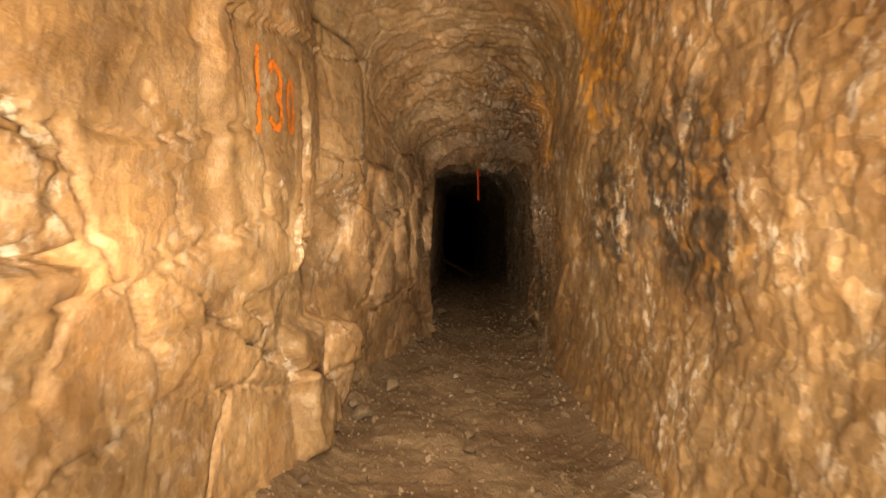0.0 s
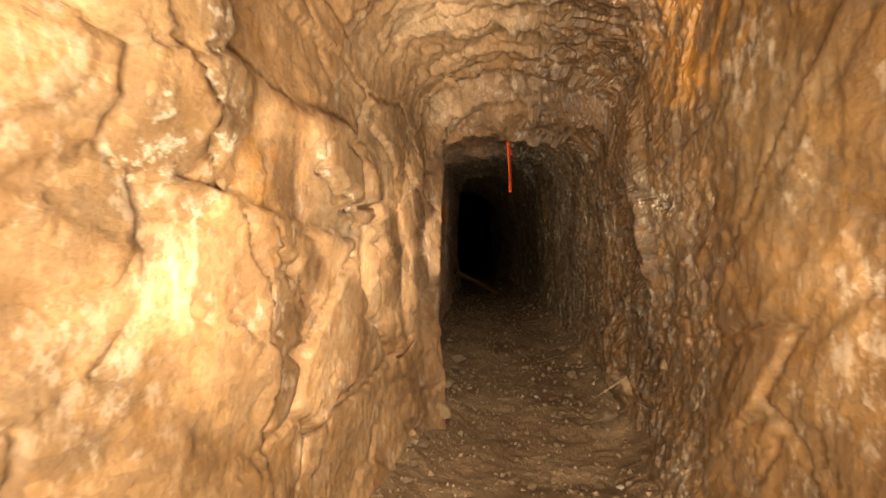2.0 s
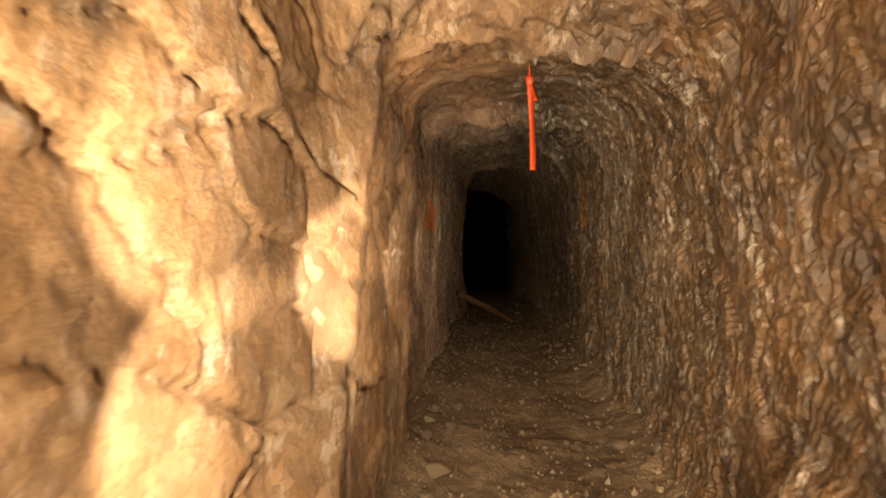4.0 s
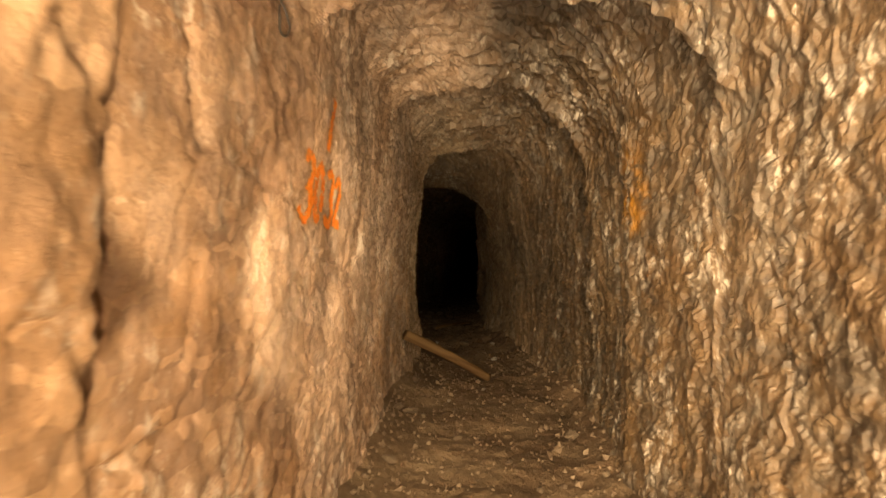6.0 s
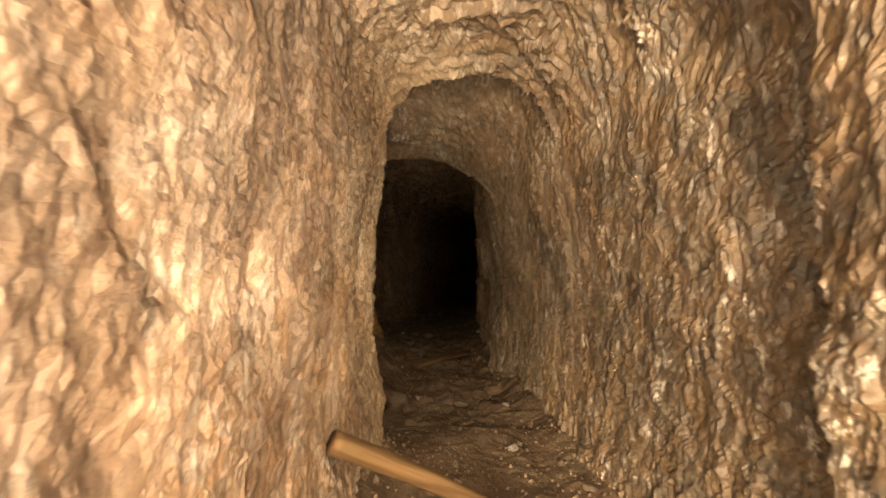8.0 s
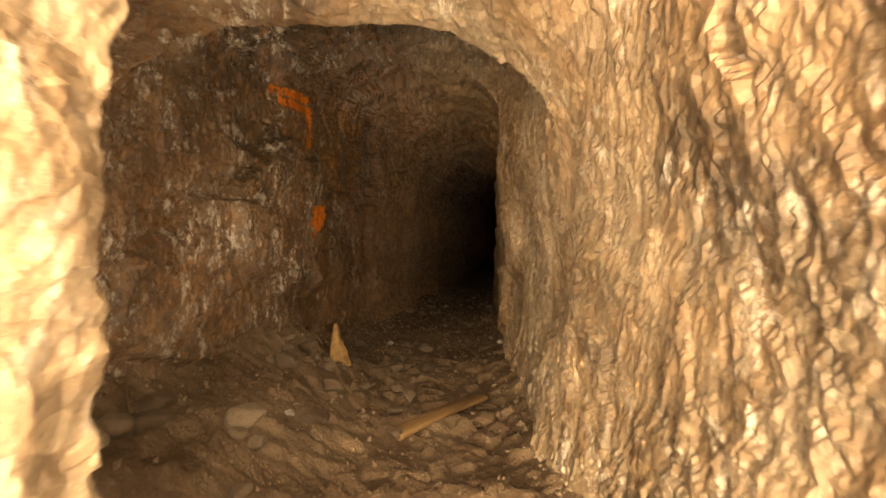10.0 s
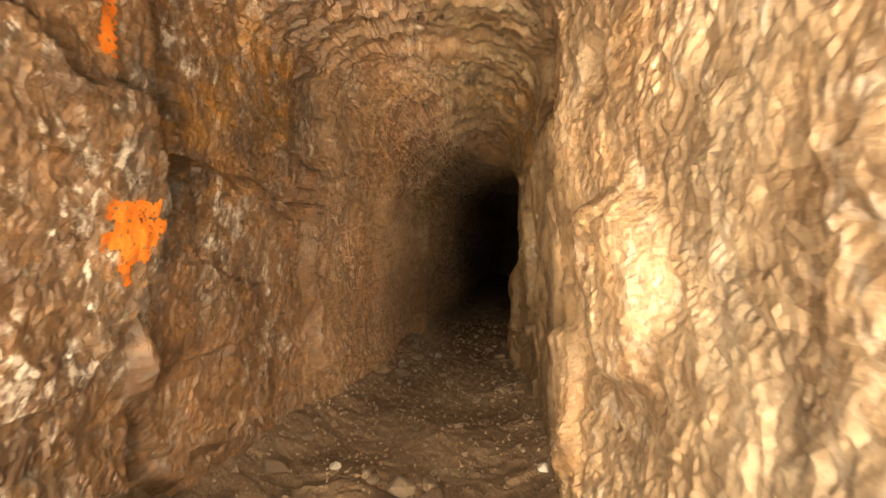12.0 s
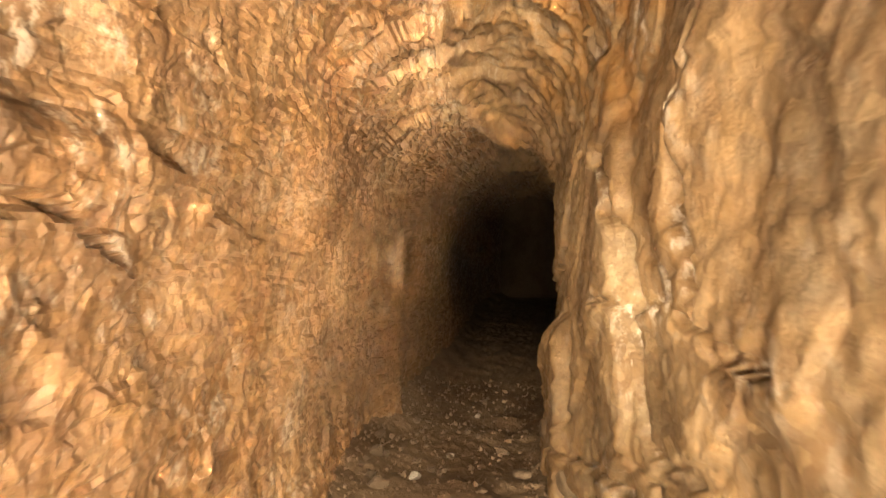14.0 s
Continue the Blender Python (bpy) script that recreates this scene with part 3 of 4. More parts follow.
rust = most([patch(1, 3.05, 2.1, 0.4, 0.7), patch(1, 2.0, 1.25, 0.25, 0.35, 0.6), patch(1, 4.4, 1.9, 0.5, 0.4, 0.6), patch(-1, 3.9, 1.35, 0.12, 0.15, 0.5),
             patch(1, 9.5, 1.35, 0.22, 0.25, 0.9), patch(1, 10.62, 1.3, 0.08, 0.25, 0.9), patch(-1, 17.0, 1.9, 0.4, 0.35, 0.7), patch(-1, 16.5, 1.5, 0.3, 0.3, 0.5),
             patch(-1, 18.6, 1.0, 0.8, 0.9, 0.22), patch(1, 18.6, 1.9, 0.9, 0.35, 0.5), patch(-1, 7.0, 0.5, 0.4, 0.5, 0.4), patch(-1, 11.0, 0.6, 1.0, 0.6, 0.3), np.full(Y.shape, 0.12)])
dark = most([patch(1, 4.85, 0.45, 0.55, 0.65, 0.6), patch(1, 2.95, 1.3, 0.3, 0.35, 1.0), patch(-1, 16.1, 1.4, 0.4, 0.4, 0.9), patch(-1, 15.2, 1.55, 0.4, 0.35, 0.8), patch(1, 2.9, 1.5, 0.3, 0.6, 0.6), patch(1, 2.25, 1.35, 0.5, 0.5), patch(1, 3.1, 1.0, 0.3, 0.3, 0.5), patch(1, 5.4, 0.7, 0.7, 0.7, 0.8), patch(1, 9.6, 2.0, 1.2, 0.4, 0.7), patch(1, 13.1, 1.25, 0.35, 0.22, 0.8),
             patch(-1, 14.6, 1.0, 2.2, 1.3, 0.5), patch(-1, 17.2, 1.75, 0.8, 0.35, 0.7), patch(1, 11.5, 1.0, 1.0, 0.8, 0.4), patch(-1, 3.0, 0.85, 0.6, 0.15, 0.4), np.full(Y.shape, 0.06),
             # the y 9 and y 15 terms paint shade into the roof's recesses
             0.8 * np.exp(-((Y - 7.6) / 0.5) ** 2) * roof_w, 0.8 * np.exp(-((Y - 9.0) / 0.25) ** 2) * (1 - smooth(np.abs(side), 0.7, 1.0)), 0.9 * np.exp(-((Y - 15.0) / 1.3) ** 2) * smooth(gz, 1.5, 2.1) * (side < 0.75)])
pale = np.clip(lw * table(Y, ((0, .25), (5, .35), (7, .6), (8, .45), (12.2, .7), (12.6, 1), (15.5, 1), (17, .5), (20, .3)))
               + rw * table(Y, ((0, .4), (2, .7), (3, .5), (5, .25), (8, .6), (12, .6), (14, .7), (16, .5), (17, .2), (20, .2))) + roof_w * 0.45, 0, 1)


wet = np.clip(lw * table(Y, ((12.2, 0.1), (12.6, 1), (16.5, 1), (18, .4), (20, .3))) + rw * table(Y, ((1, .5), (4, .3), (6, .7), (11, .7), (13, .4), (20, .2))) + roof_w * 0.5, 0, 1)


pale = most([pale, 0.9 * vein * (lw + rw), patch(-1, 3.6, 1.45, 0.16, 0.28), patch(-1, 3.95, 0.8, 0.1, 0.5, 0.8), patch(-1, 4.1, 1.1, 0.2, 0.2, 0.8), patch(1, 18.2, 2.0, 0.5, 0.3, 0.8), patch(-1, 17.2, 0.7, 0.35, 0.5, 0.9), patch(-1, 14.75, 1.2, 0.3, 0.35, 1.0), patch(-1, 15.6, 0.85, 0.25, 0.25, 1.0)])


def tinted(ob, cols):
    me = ob.data
    c = np.ones((cols.shape[0] * cols.shape[1], 4), dtype=np.float32)
    c[:, :3] = cols.reshape(-1, 3)
    me.attributes.new("tint", "FLOAT_COLOR", "POINT").data.foreach_set("color", c.ravel())


def rock_sheet(name, a, b, label):
    cut = slice(a, b)
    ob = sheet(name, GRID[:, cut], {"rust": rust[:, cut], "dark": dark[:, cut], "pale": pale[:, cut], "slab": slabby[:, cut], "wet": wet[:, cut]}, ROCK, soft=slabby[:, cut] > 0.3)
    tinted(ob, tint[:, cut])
    back = np.stack([px[::12, cut][:, ::7] - 0.4 * nx[::12, cut][:, ::7], Y[::12, cut][:, ::7], pz[::12, cut][:, ::7] - 0.4 * nz[::12, cut][:, ::7]], axis=-1)
    mass = sheet("rock_mass", back, {}, DIRT, flip=True)
    mass.parent = ob
    return tagged(ob, label, "rock wall" if "wall" in name else "ceiling", kind="structure")


LAST = 2 * WALL_N + ROOF_N
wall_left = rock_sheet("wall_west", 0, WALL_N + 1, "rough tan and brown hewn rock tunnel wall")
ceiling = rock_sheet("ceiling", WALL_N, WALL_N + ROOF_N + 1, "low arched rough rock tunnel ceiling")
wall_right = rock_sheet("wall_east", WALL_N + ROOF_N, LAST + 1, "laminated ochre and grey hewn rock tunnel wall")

# floor of trodden dirt and grit, banked up along the walls and heaped in the side hollow
FLOOR_N = 110
FY, FT = np.meshgrid(ys, np.linspace(0, 1, FLOOR_N), indexing="ij")
fl, fr = np.minimum(gx[:, 8], table(ys, LEFT))[:, None] - 0.12, np.maximum(gx[:, LAST - 8], table(ys, RIGHT))[:, None] + 0.12
FX = fl + (fr - fl) * FT
edge_l, edge_r = FX - table(FY, LEFT), table(FY, RIGHT) - FX


def ground_height(x, y):
    el, er = x - table(y, LEFT), table(y, RIGHT) - x
    z = table(y, GROUND) + 0.03 * layers(x, y, 0 * x, 0.6, 2, 81)
    z = z + 0.12 * (1 - smooth(el, -0.1, 0.22)) + 0.10 * (1 - smooth(er, -0.1, 0.22))
    heap = smooth(y, 12.6, 13.6) * (1 - smooth(y, 15.6, 16.4))
    return z + heap * 0.32 * (1 - smooth(x, -0.75, 0.15))


bump_l, bump_e = blocks(FX + 0.03 * layers(FX, FY, 0 * FX, 0.1, 2, 83), FY, 0.075, 0.075, 85)
rubble_l, rubble_e = blocks(FX + 0.5 * FY, FY - 0.4 * FX, 0.15, 0.13, 89)
FZ = ground_height(FX, FY) + (smooth(FY, 12.6, 13.4) * (1 - smooth(FY, 16.2, 17.2)) * 0.035 + 0.004) * np.clip(rubble_l, -0.4, 1) * smooth(rubble_e, 0, 0.2) + 0.012 * layers(FX, FY, 0 * FX, 0.15, 3, 87) + 0.008 * np.clip(bump_l, -0.3, 1) * smooth(bump_e, 0, 0.3)
floor = tagged(sheet("floor", np.stack([FX, FY, FZ], axis=-1), {}, DIRT, flip=True), "brown trodden dirt tunnel floor with grit", "floor", kind="structure")


def end_wall(name, i, flip):
    me = bpy.data.meshes.new(name)
    ring = [tuple(p) for p in GRID[i, ::4]]
    centre = (sum(p[0] for p in ring) / len(ring), ring[0][1] + (-0.35 if i == 0 else 0.35), 1.0)
    faces = [(a, (a + 1) % len(ring), len(ring)) for a in range(len(ring))]
    me.from_pydata(ring + [centre], [], [f[::-1] for f in faces] if flip else faces)
    me.materials.append(DIRT)
    return tagged(new(name, me), "dark rough rock closing the tunnel", "rock wall", kind="structure")


end_wall("wall_south", 0, False)
end_wall("wall_north", -1, True)


# ---------------------------------------------------------------- things
def part(name, bm, material, parent=None, label="", flat=False):
    me = bpy.data.meshes.new(name)
    bm.to_mesh(me)
    bm.free()
    me.materials.append(material)
    if not flat:
        me.polygons.foreach_set("use_smooth", np.ones(len(me.polygons), dtype=bool))
    ob = new(name, me)
    if parent:
        ob.parent = parent
    if label:
        tagged(ob, label)
    return ob


def paint_strokes(name, strokes, sd, width, seed, parent=None, label=""):
    """A sprayed figure: ragged ribbons of paint that lie on the rock."""
    rng = random.Random(seed)
    bm = bmesh.new()
    for stroke in strokes:
        pts = []
        for (y0, z0), (y1, z1) in zip(stroke, stroke[1:]):
            n = max(2, int(math.hypot(y1 - y0, z1 - z0) / 0.008))
            pts += [(y0 + (y1 - y0) * i / n, z0 + (z1 - z0) * i / n) for i in range(n)]
        pts.append(stroke[-1])
        rows = []
        for i, (y, z) in enumerate(pts):
            a, b = pts[max(i - 2, 0)], pts[min(i + 2, len(pts) - 1)]
            ty, tz = b[0] - a[0], b[1] - a[1]
            l = math.hypot(ty, tz) or 1
            w0, w1 = (width * rng.uniform(0.38, 0.62) for _ in range(2))
            row = []
            for s in np.linspace(-1, 1, 7):
                w = s * (w0 if s < 0 else w1)
                row.append(bm.verts.new(on_wall(y - tz / l * w, z + ty / l * w, sd, 0.005)))
            rows.append(row)
        for r, q in zip(rows, rows[1:]):
            for m in range(6):
                if rng.random() > (0.10 if 0 < m < 5 else 0.3):
                    bm.faces.new((r[m], r[m + 1], q[m + 1], q[m]))
    return part(name, bm, PAINT, parent, label)


def arc_points(cy, cz, ry, rz, a0, a1, n=10):
    return [(cy + ry * math.cos(radians(a0 + (a1 - a0) * i / n)), cz + rz * math.sin(radians(a0 + (a1 - a0) * i / n))) for i in range(n + 1)]


def paint_mark(label, figures, sd, width, seed):
    base = new("spray_paint_mark")
    tagged(base, label, "paint mark")
    for i, strokes in enumerate(figures):
        paint_strokes("figure", strokes, sd, width, seed + i, base)
    return base


paint_mark("orange sprayed survey number 130 on tan rock", (
    [[(2.02, 1.76), (2.02, 1.45)]],
    [arc_points(2.18, 1.67, 0.06, 0.06, 150, -80), arc_points(2.18, 1.555, 0.065, 0.06, 80, -150)],
    [arc_points(2.355, 1.61, 0.038, 0.105, 0, 360, 16)]), -1, 0.036, 5)
paint_mark("orange sprayed survey number 3032 with a streak above", (
    [arc_points(8.705, 1.36, 0.04, 0.045, 150, -80), arc_points(8.70, 1.26, 0.045, 0.055, 80, -160)],
    [arc_points(8.81, 1.30, 0.031, 0.085, 0, 360, 16)],
    [arc_points(8.91, 1.335, 0.03, 0.04, 150, -80), arc_points(8.91, 1.245, 0.034, 0.048, 80, -160)],
    [arc_points(9.0, 1.315, 0.03, 0.04, 160, -20) + [(8.975, 1.21), (9.065, 1.20)]],
    [[(8.90, 1.62), (8.88, 1.54), (8.86, 1.44)]]), -1, 0.034, 15)
paint_mark("orange paint smear with a drip on dark rock", (
    [[(15.45, 1.99), (15.65, 1.98), (15.85, 1.99)], [(15.5, 1.92), (15.7, 1.91), (15.86, 1.91)], [(15.84, 1.92), (15.82, 1.64)]],), -1, 0.06, 25)
paint_mark("square orange paint blotch on dark rock", (
    [[(15.74, 1.20), (15.97, 1.215)], [(15.79, 1.16), (16.03, 1.15)], [(15.73, 1.11), (15.99, 1.125)], [(15.82, 1.075), (15.96, 1.07)], [(15.85, 1.05), (15.87, 0.98)]],), -1, 0.055, 35)


def tape():
    """A tail of flagging tape that hangs from a knot at the roof."""
    base = new("flagging_tape")
    tagged(base, "bright orange plastic flagging tape hanging from ceiling", "flagging tape")
    x, y, top, low = 0.44, 7.22, 1.93, 1.45
    for name, w0, z0, z1, dx, turn in (("tail", 0.028, top - 0.09, low, 0.0, 14), ("short_tail", 0.026, top - 0.05, top - 0.17, 0.018, 50)):
        bm = bmesh.new()
        rows = []
        for i in range(25):
            f = i / 24
            a = radians(turn * math.sin(3.1 * f) + 8)
            cx, cz = x + dx * f + 0.010 * math.sin(2.2 * f), z0 + (z1 - z0) * f
            cy = y + 0.012 * math.sin(4 * f)
            w = w0 / 2
            rows.append([bm.verts.new((cx + s * w * math.cos(a) - o * math.sin(a), cy + s * w * math.sin(a) + o * math.cos(a), cz)) for s, o in ((-1, -.0006), (1, -.0006), (1, .0006), (-1, .0006))])
        for r, q in zip(rows, rows[1:]):
            for m in range(4):
                bm.faces.new((r[m], r[(m + 1) % 4], q[(m + 1) % 4], q[m]))
        bm.faces.new(rows[0][::-1]), bm.faces.new(rows[-1])
        part(name, bm, TAPE, base)
    bm = bmesh.new()
    bmesh.ops.create_icosphere(bm, subdivisions=2, radius=0.018, matrix=Matrix.Translation((x, y, top - 0.075)) @ Matrix.Diagonal((1, 0.6, 1.4, 1)))
    for v in bm.verts:
        v.co += 0.004 * noise.noise_vector(v.co * 60)
    part("knot", bm, TAPE, base)
    bm = bmesh.new()
    bmesh.ops.create_cone(bm, cap_ends=True, segments=8, radius1=0.004, radius2=0.004, depth=0.14, matrix=Matrix.Translation((x, y, top)))
    part("loop", bm, TAPE, base)


tape()


def timber(name, label, a, b, r0, r1, squash, seed):
    a, b = Vector(a), Vector(b)
    bm = bmesh.new()
    n = 28
    rows = []
    length = (b - a).length
    for i in range(n + 1):
        f = i / n
        r = r0 + (r1 - r0) * f
        bend = 0.012 * math.sin(math.pi * f)
        row = []
        for m in range(16):
            t = 2 * math.pi * m / 16
            c, s = math.cos(t), math.sin(t)
            q = 1 + 0.10 * noise.noise(Vector((c * 1.3 + seed, s * 1.3, f * 5))) + 0.04 * noise.noise(Vector((c * 4, s * 4 + seed, f * 3)))
            z = f * length + (0.012 * noise.noise(Vector((c * 2, s * 2, seed + 9))) if i in (0, n) else 0)
            row.append(bm.verts.new((r * q * math.copysign(abs(c) ** 0.75, c), r * q * squash * math.copysign(abs(s) ** 0.75, s) + bend, z)))
        rows.append(row)
    for r, q in zip(rows, rows[1:]):
        for m in range(16):
            bm.faces.new((r[m], r[(m + 1) % 16], q[(m + 1) % 16], q[m]))
    bm.faces.new(rows[0][::-1]), bm.faces.new(rows[-1])
    ob = part(name, bm, TIMBER)
    ob.matrix_world = Matrix.Translation(a) @ (b - a).to_track_quat("Z", "Y").to_matrix().to_4x4()
    return tagged(ob, label, "timber")


timber("timber_prop", "old brown timber leaning from wall to floor", (-0.03, 11.31, 0.46), (0.62, 11.55, 0.075), 0.055, 0.045, 0.75, 3)
timber("fallen_board", "weathered yellowish board lying on dirt floor", (0.14, 14.5, 0.055), (0.63, 15.2, 0.035), 0.055, 0.05, 0.4, 8)


def stone_mesh(name, seed, material, points=18):
    rng = random.Random(seed)
    bm = bmesh.new()
    for _ in range(points):
        v = Vector((rng.gauss(0, 1), rng.gauss(0, 1), rng.gauss(0, 1))).normalized() * rng.uniform(0.8, 1.0)
        bm.verts.new((v.x, v.y * 0.8, v.z * 0.62))
    hull = bmesh.ops.convex_hull(bm, input=bm.verts[:])
    bmesh.ops.delete(bm, geom=list({g for g in hull["geom_interior"] if isinstance(g, bmesh.types.BMVert)}), context="VERTS")
    bmesh.ops.bevel(bm, geom=bm.edges[:], offset=0.07, segments=1, affect="EDGES")
    me = bpy.data.meshes.new(name)
    bm.to_mesh(me)
    bm.free()
    me.materials.append(material)
    return me


STONES = [stone_mesh("stone", 40 + i, STONE) for i in range(7)]
QUARTZ = [stone_mesh("white_stone", 60 + i, WHITE_STONE, 14) for i in range(3)]


def floor_z(x, y):
    i = int(np.clip(np.searchsorted(ys, y), 1, len(ys) - 2))
    j = int(np.clip((x - FX[i, 0]) / (FX[i, -1] - FX[i, 0]) * (FLOOR_N - 1), 1, FLOOR_N - 2))
    return float(FZ[i - 1:i + 2, j - 1:j + 2].mean())


def lay_stone(mesh, x, y, r, rng, name, label, group):
    ob = new(name, mesh)
    ob.matrix_world = Matrix.Translation((x, y, floor_z(x, y) + r * 0.36)) @ Euler((rng.uniform(-.3, .3), rng.uniform(-.3, .3), rng.uniform(0, 6.3))).to_matrix().to_4x4() @ Matrix.Diagonal((r * rng.uniform(.85, 1.3), r, r * rng.uniform(.8, 1.2), 1))
    return tagged(ob, label, "stone", group)


rng = random.Random(7)
for i in range(150):
    y = rng.uniform(1.8, 21.5)
    lo, hi = float(table(y, LEFT)), float(table(y, RIGHT))
    f = rng.betavariate(0.55, 0.55)
    x = lo + 0.06 + (hi - lo - 0.12) * f
    if 12.6 < y < 16 and rng.random() < 0.6:
        x = rng.uniform(lo + 0.1, 0.25)
    lay_stone(rng.choice(STONES), x, y, rng.choice((0.02, 0.025, 0.03, 0.04, 0.055)) * rng.uniform(0.8, 1.3), rng, "loose_stone", "small angular brown stone on the dirt floor", "loose stones on the floor")
for i in range(90):
    y = rng.choice((rng.uniform(3.2, 6.0), rng.uniform(5, 9), rng.uniform(16, 20.5)))
    lo, hi = float(table(y, LEFT)), float(table(y, RIGHT))
    x = lo + 0.08 + (hi - lo - 0.16) * rng.betavariate(0.7, 1.0)
    lay_stone(rng.choice(STONES), x, y, rng.uniform(0.012, 0.035), rng, "loose_stone", "small angular brown stone on the dirt floor", "loose stones on the floor")
for x, y, r in ((0.707, 5.01, 0.028), (0.75, 12.32, 0.045), (0.80, 13.1, 0.035), (0.30, 11.0, 0.022), (0.9, 16.85, 0.05), (-0.1, 16.9, 0.04), (0.40, 19.5, 0.05), (0.05, 3.9, 0.03),
                (0.1, 4.35, 0.035), (0.56, 11.2, 0.025), (0.2, 13.5, 0.03), (-0.35, 14.4, 0.04), (0.62, 19.9, 0.03), (0.1, 19.1, 0.045), (0.85, 20.6, 0.035), (0.52, 6.4, 0.025)):
    lay_stone(rng.choice(QUARTZ), x, y, r, rng, "white_stone", "pale whitish stone on the dirt floor", "pale stones on the floor")


rubble = random.Random(19)
for i in range(46):
    y = rubble.uniform(12.7, 16.9)
    x = rubble.uniform(float(table(y, LEFT)) + 0.12, 0.2 if y < 15.8 else 0.8)
    lay_stone(rubble.choice(STONES), x, y, rubble.uniform(0.05, 0.12) * (1.0 if y < 15.5 else 0.7), rubble, "rubble_block", "angular brown rubble block on the heap", "rubble blocks in the side hollow")
for i in range(26):
    y = rubble.choice((rubble.uniform(2.5, 5.2), rubble.uniform(5.4, 8.5), rubble.uniform(18, 20)))
    lo, hi = float(table(y, LEFT)), float(table(y, RIGHT))
    x = rubble.choice((lo + rubble.uniform(0.05, 0.2), hi - rubble.uniform(0.05, 0.2)))
    lay_stone(rubble.choice(STONES), x, y, rubble.uniform(0.045, 0.085), rubble, "rubble_block", "angular brown rubble block against the wall foot", "rubble blocks by the walls")


def pointed_stone():
    bm = bmesh.new()
    bmesh.ops.create_cone(bm, cap_ends=True, segments=7, radius1=0.075, radius2=0.012, depth=0.30, matrix=Matrix.Translation((0, 0, 0.15)))
    bmesh.ops.subdivide_edges(bm, edges=bm.edges[:], cuts=2, use_grid_fill=True)
    for v in bm.verts:
        v.co += 0.016 * noise.noise_vector(v.co * 14)
        v.co.y *= 0.6
    ob = part("pointed_stone", bm, stone_material("ochre_stone", (0.30, 0.175, 0.06), (0.33, 0.21, 0.085)), flat=True)
    ob.matrix_world = pose(-0.30, 15.45, floor_z(-0.30, 15.45) - 0.03, 6, -8, 20)
    tagged(ob, "upright pointed ochre stone standing in the rubble", "stone")


pointed_stone()


WALL_STONE = [stone_mesh("rock_block", 80 + i, stone_material("wall_stone", (0.13, 0.09, 0.052), (0.26, 0.185, 0.11)), 16) for i in range(5)]
shove = random.Random(31)
BLOCKS = ((1, 4.62, 0.22, 0.10), (1, 4.95, 0.52, 0.09), (1, 5.25, 0.30, 0.12), (1, 5.55, 0.55, 0.10), (1, 5.75, 0.22, 0.13), (1, 6.2, 0.35, 0.10), (1, 5.1, 0.95, 0.08), (1, 4.9, 1.15, 0.07),
          (1, 16.75, 1.80, 0.12), (1, 17.05, 1.86, 0.10), (1, 17.5, 1.78, 0.09), (1, 16.5, 0.30, 0.12), (1, 16.75, 0.15, 0.10), (1, 17.1, 0.2, 0.12), (1, 18.9, 0.2, 0.14), (1, 19.3, 0.3, 0.13),
          (-1, 3.7, 0.12, 0.12), (-1, 3.2, 0.1, 0.13), (-1, 4.2, 0.06, 0.1), (-1, 5.7, 0.1, 0.11), (-1, 5.95, 0.2, 0.09), (-1, 13.6, 0.5, 0.13), (-1, 14.2, 0.45, 0.15), (-1, 14.9, 0.4, 0.14), (-1, 15.7, 0.3, 0.12),
          (-1, 16.3, 0.15, 0.11))
for sd, y, z, r in BLOCKS:
    ob = new("rock_block", shove.choice(WALL_STONE))
    p = on_wall(y, z, sd, -0.35 * r)
    ob.matrix_world = Matrix.Translation(p) @ Euler([shove.uniform(0, 6.3) for _ in range(3)]).to_matrix().to_4x4() @ Matrix.Diagonal((r * 0.8, r * shove.uniform(0.8, 1.3), r * shove.uniform(0.8, 1.3), 1))
    ob.parent = wall_left if sd < 0 else wall_right


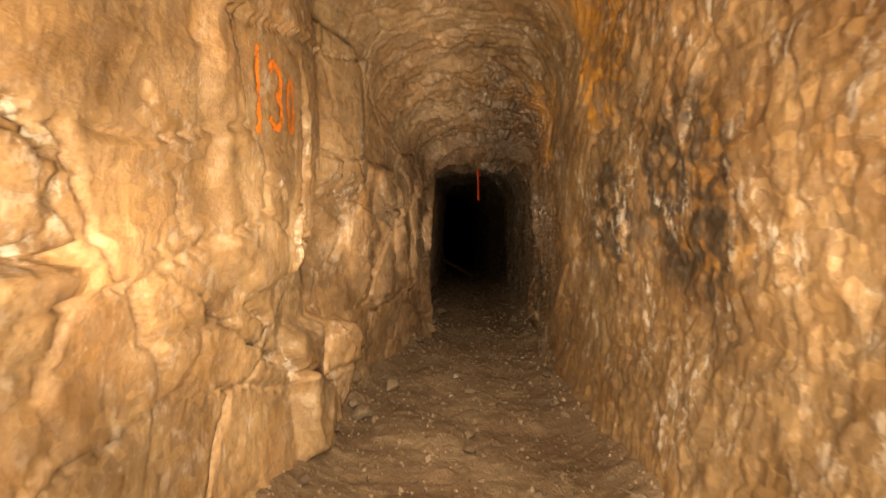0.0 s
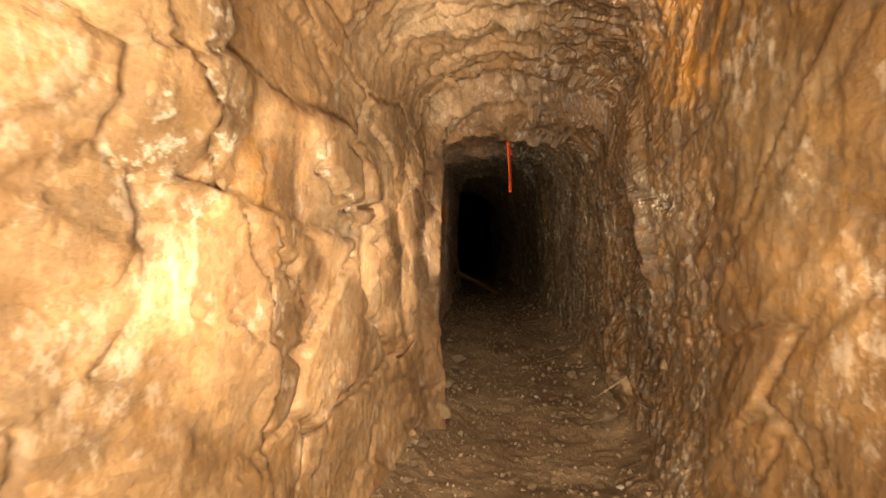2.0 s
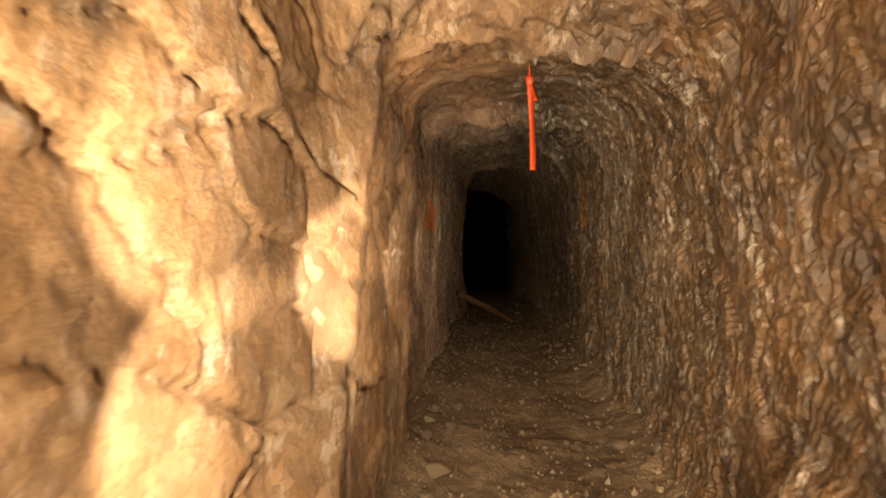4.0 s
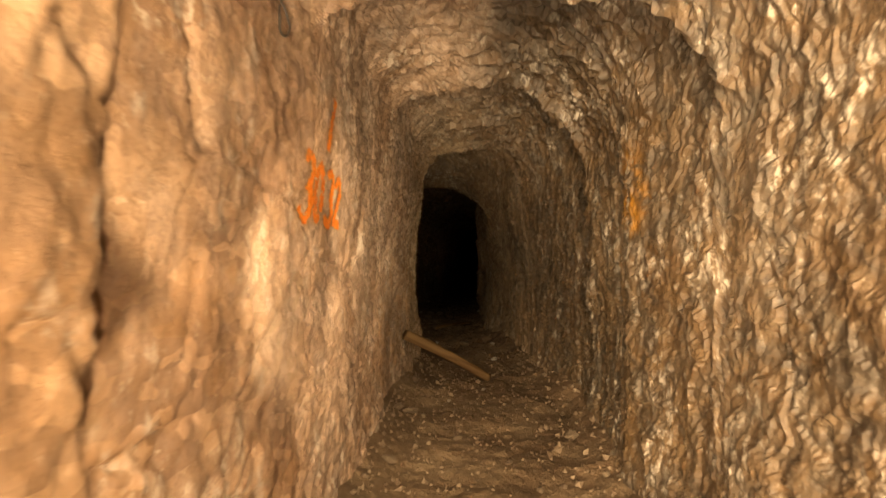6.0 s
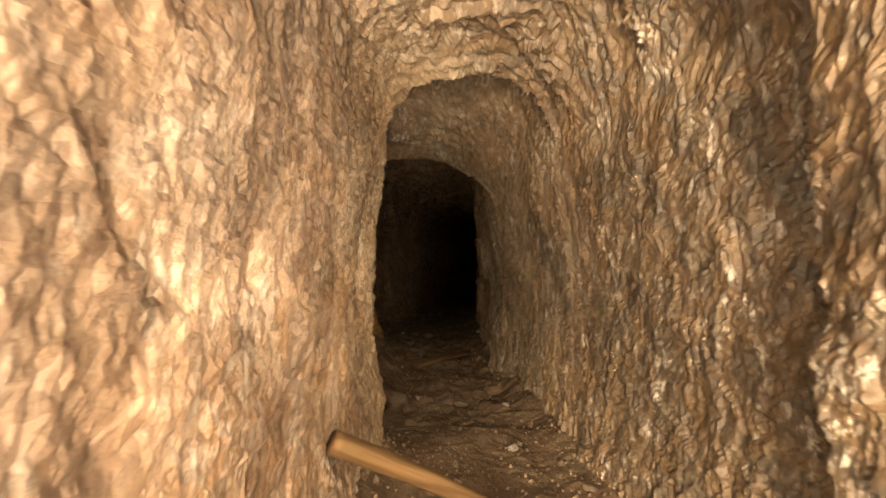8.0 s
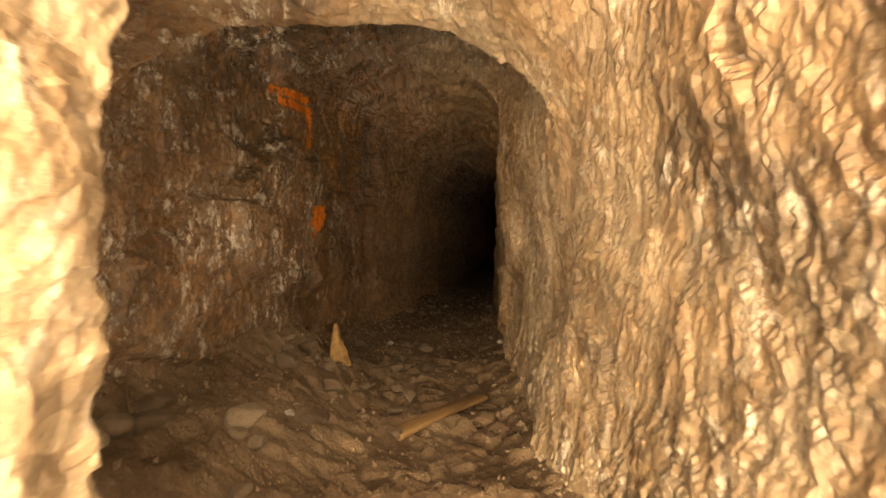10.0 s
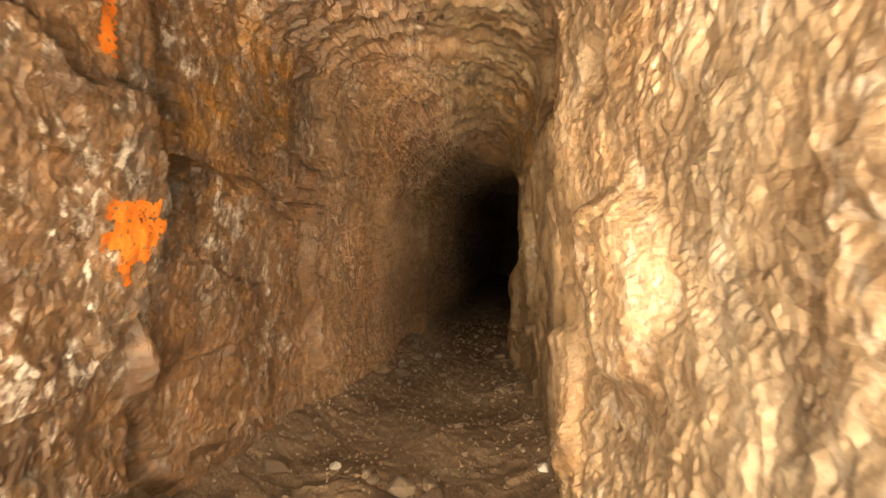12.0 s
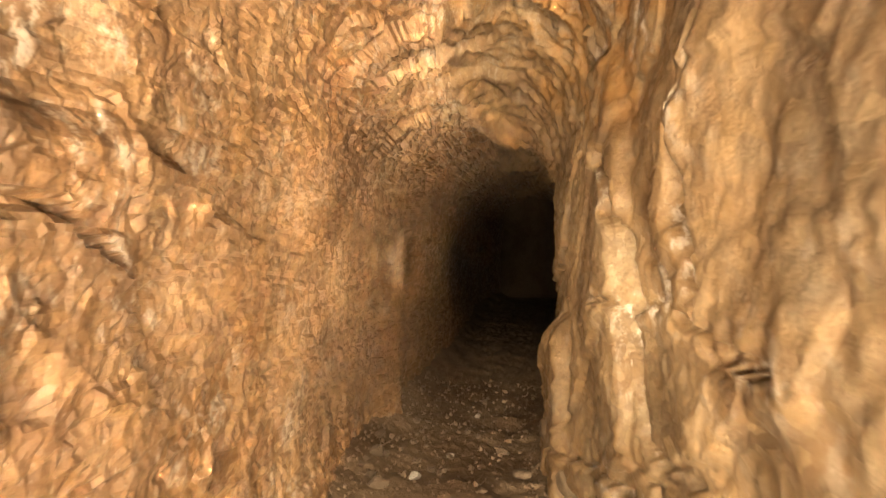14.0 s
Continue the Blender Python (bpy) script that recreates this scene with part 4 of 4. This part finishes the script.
def gravel():
    """Chips of rock too many to count."""
    rng2 = np.random.default_rng(3)
    corner = np.array([(1, 0, 0), (-1, 0, 0), (0, 1, 0), (0, -1, 0), (0, 0, 1), (0, 0, -1)], dtype=float)
    tri = np.array([(0, 2, 4), (2, 1, 4), (1, 3, 4), (3, 0, 4), (2, 0, 5), (1, 2, 5), (3, 1, 5), (0, 3, 5)])
    n = 7000
    y = rng2.uniform(1.2, 21.5, n)
    lo, hi = table(y, LEFT), table(y, RIGHT)
    x = lo + (hi - lo) * rng2.beta(0.6, 0.6, n)
    r = rng2.uniform(0.004, 0.015, n) * (1 + (rng2.random(n) < 0.12))
    verts, faces = [], []
    for i in range(n):
        m = Euler(rng2.uniform(0, 6.3, 3)).to_matrix()
        p = corner * rng2.uniform(0.6, 1.2, (6, 1)) * (1, 0.85, 0.7) * r[i]
        verts.append(p @ np.array(m).T + (x[i], y[i], floor_z(x[i], y[i]) + r[i] * 0.35))
        faces.append(tri + 6 * i)
    me = bpy.data.meshes.new("gravel")
    me.from_pydata(np.concatenate(verts).tolist(), [], np.concatenate(faces).tolist())
    kk = Nodes("rock_chips")
    g2 = kk.tree.nodes.new("ShaderNodeNewGeometry")
    c = kk.mix(g2.outputs["Random Per Island"], (0.085, 0.054, 0.032), (0.19, 0.135, 0.088))
    me.materials.append(kk.done(c, 0.8, kk.bump(kk.noise(150, 4), 0.4, 0.003), 0.35))
    return tagged(new("gravel", me), "small angular rock chips strewn over dirt floor", "gravel", kind="stuff")


gravel()


def wire():
    cu = bpy.data.curves.new("hanging_wire", "CURVE")
    cu.dimensions, cu.bevel_depth, cu.bevel_resolution = "3D", 0.0035, 2
    sp = cu.splines.new("POLY")
    pts = []
    for i in range(60):
        f = i / 59
        y, z = 8.35 + 0.16 * f + 0.015 * math.sin(18 * f), 2.0 - 0.32 * f
        if f > 0.75:
            a = (f - 0.75) / 0.25 * 5.5
            y, z = 8.47 + 0.03 * math.sin(a), 1.76 - 0.05 * (1 - math.cos(a)) / 1.2
        p = on_wall(y, z, -1, 0.02)
        pts.append((p.x, p.y, p.z))
    sp.points.add(len(pts) - 1)
    for q, p in zip(sp.points, pts):
        q.co = (*p, 1)
    cu.materials.append(WIRE)
    tagged(new("hanging_wire", cu), "thin black curled wire hanging on the rock", "wire")


wire()
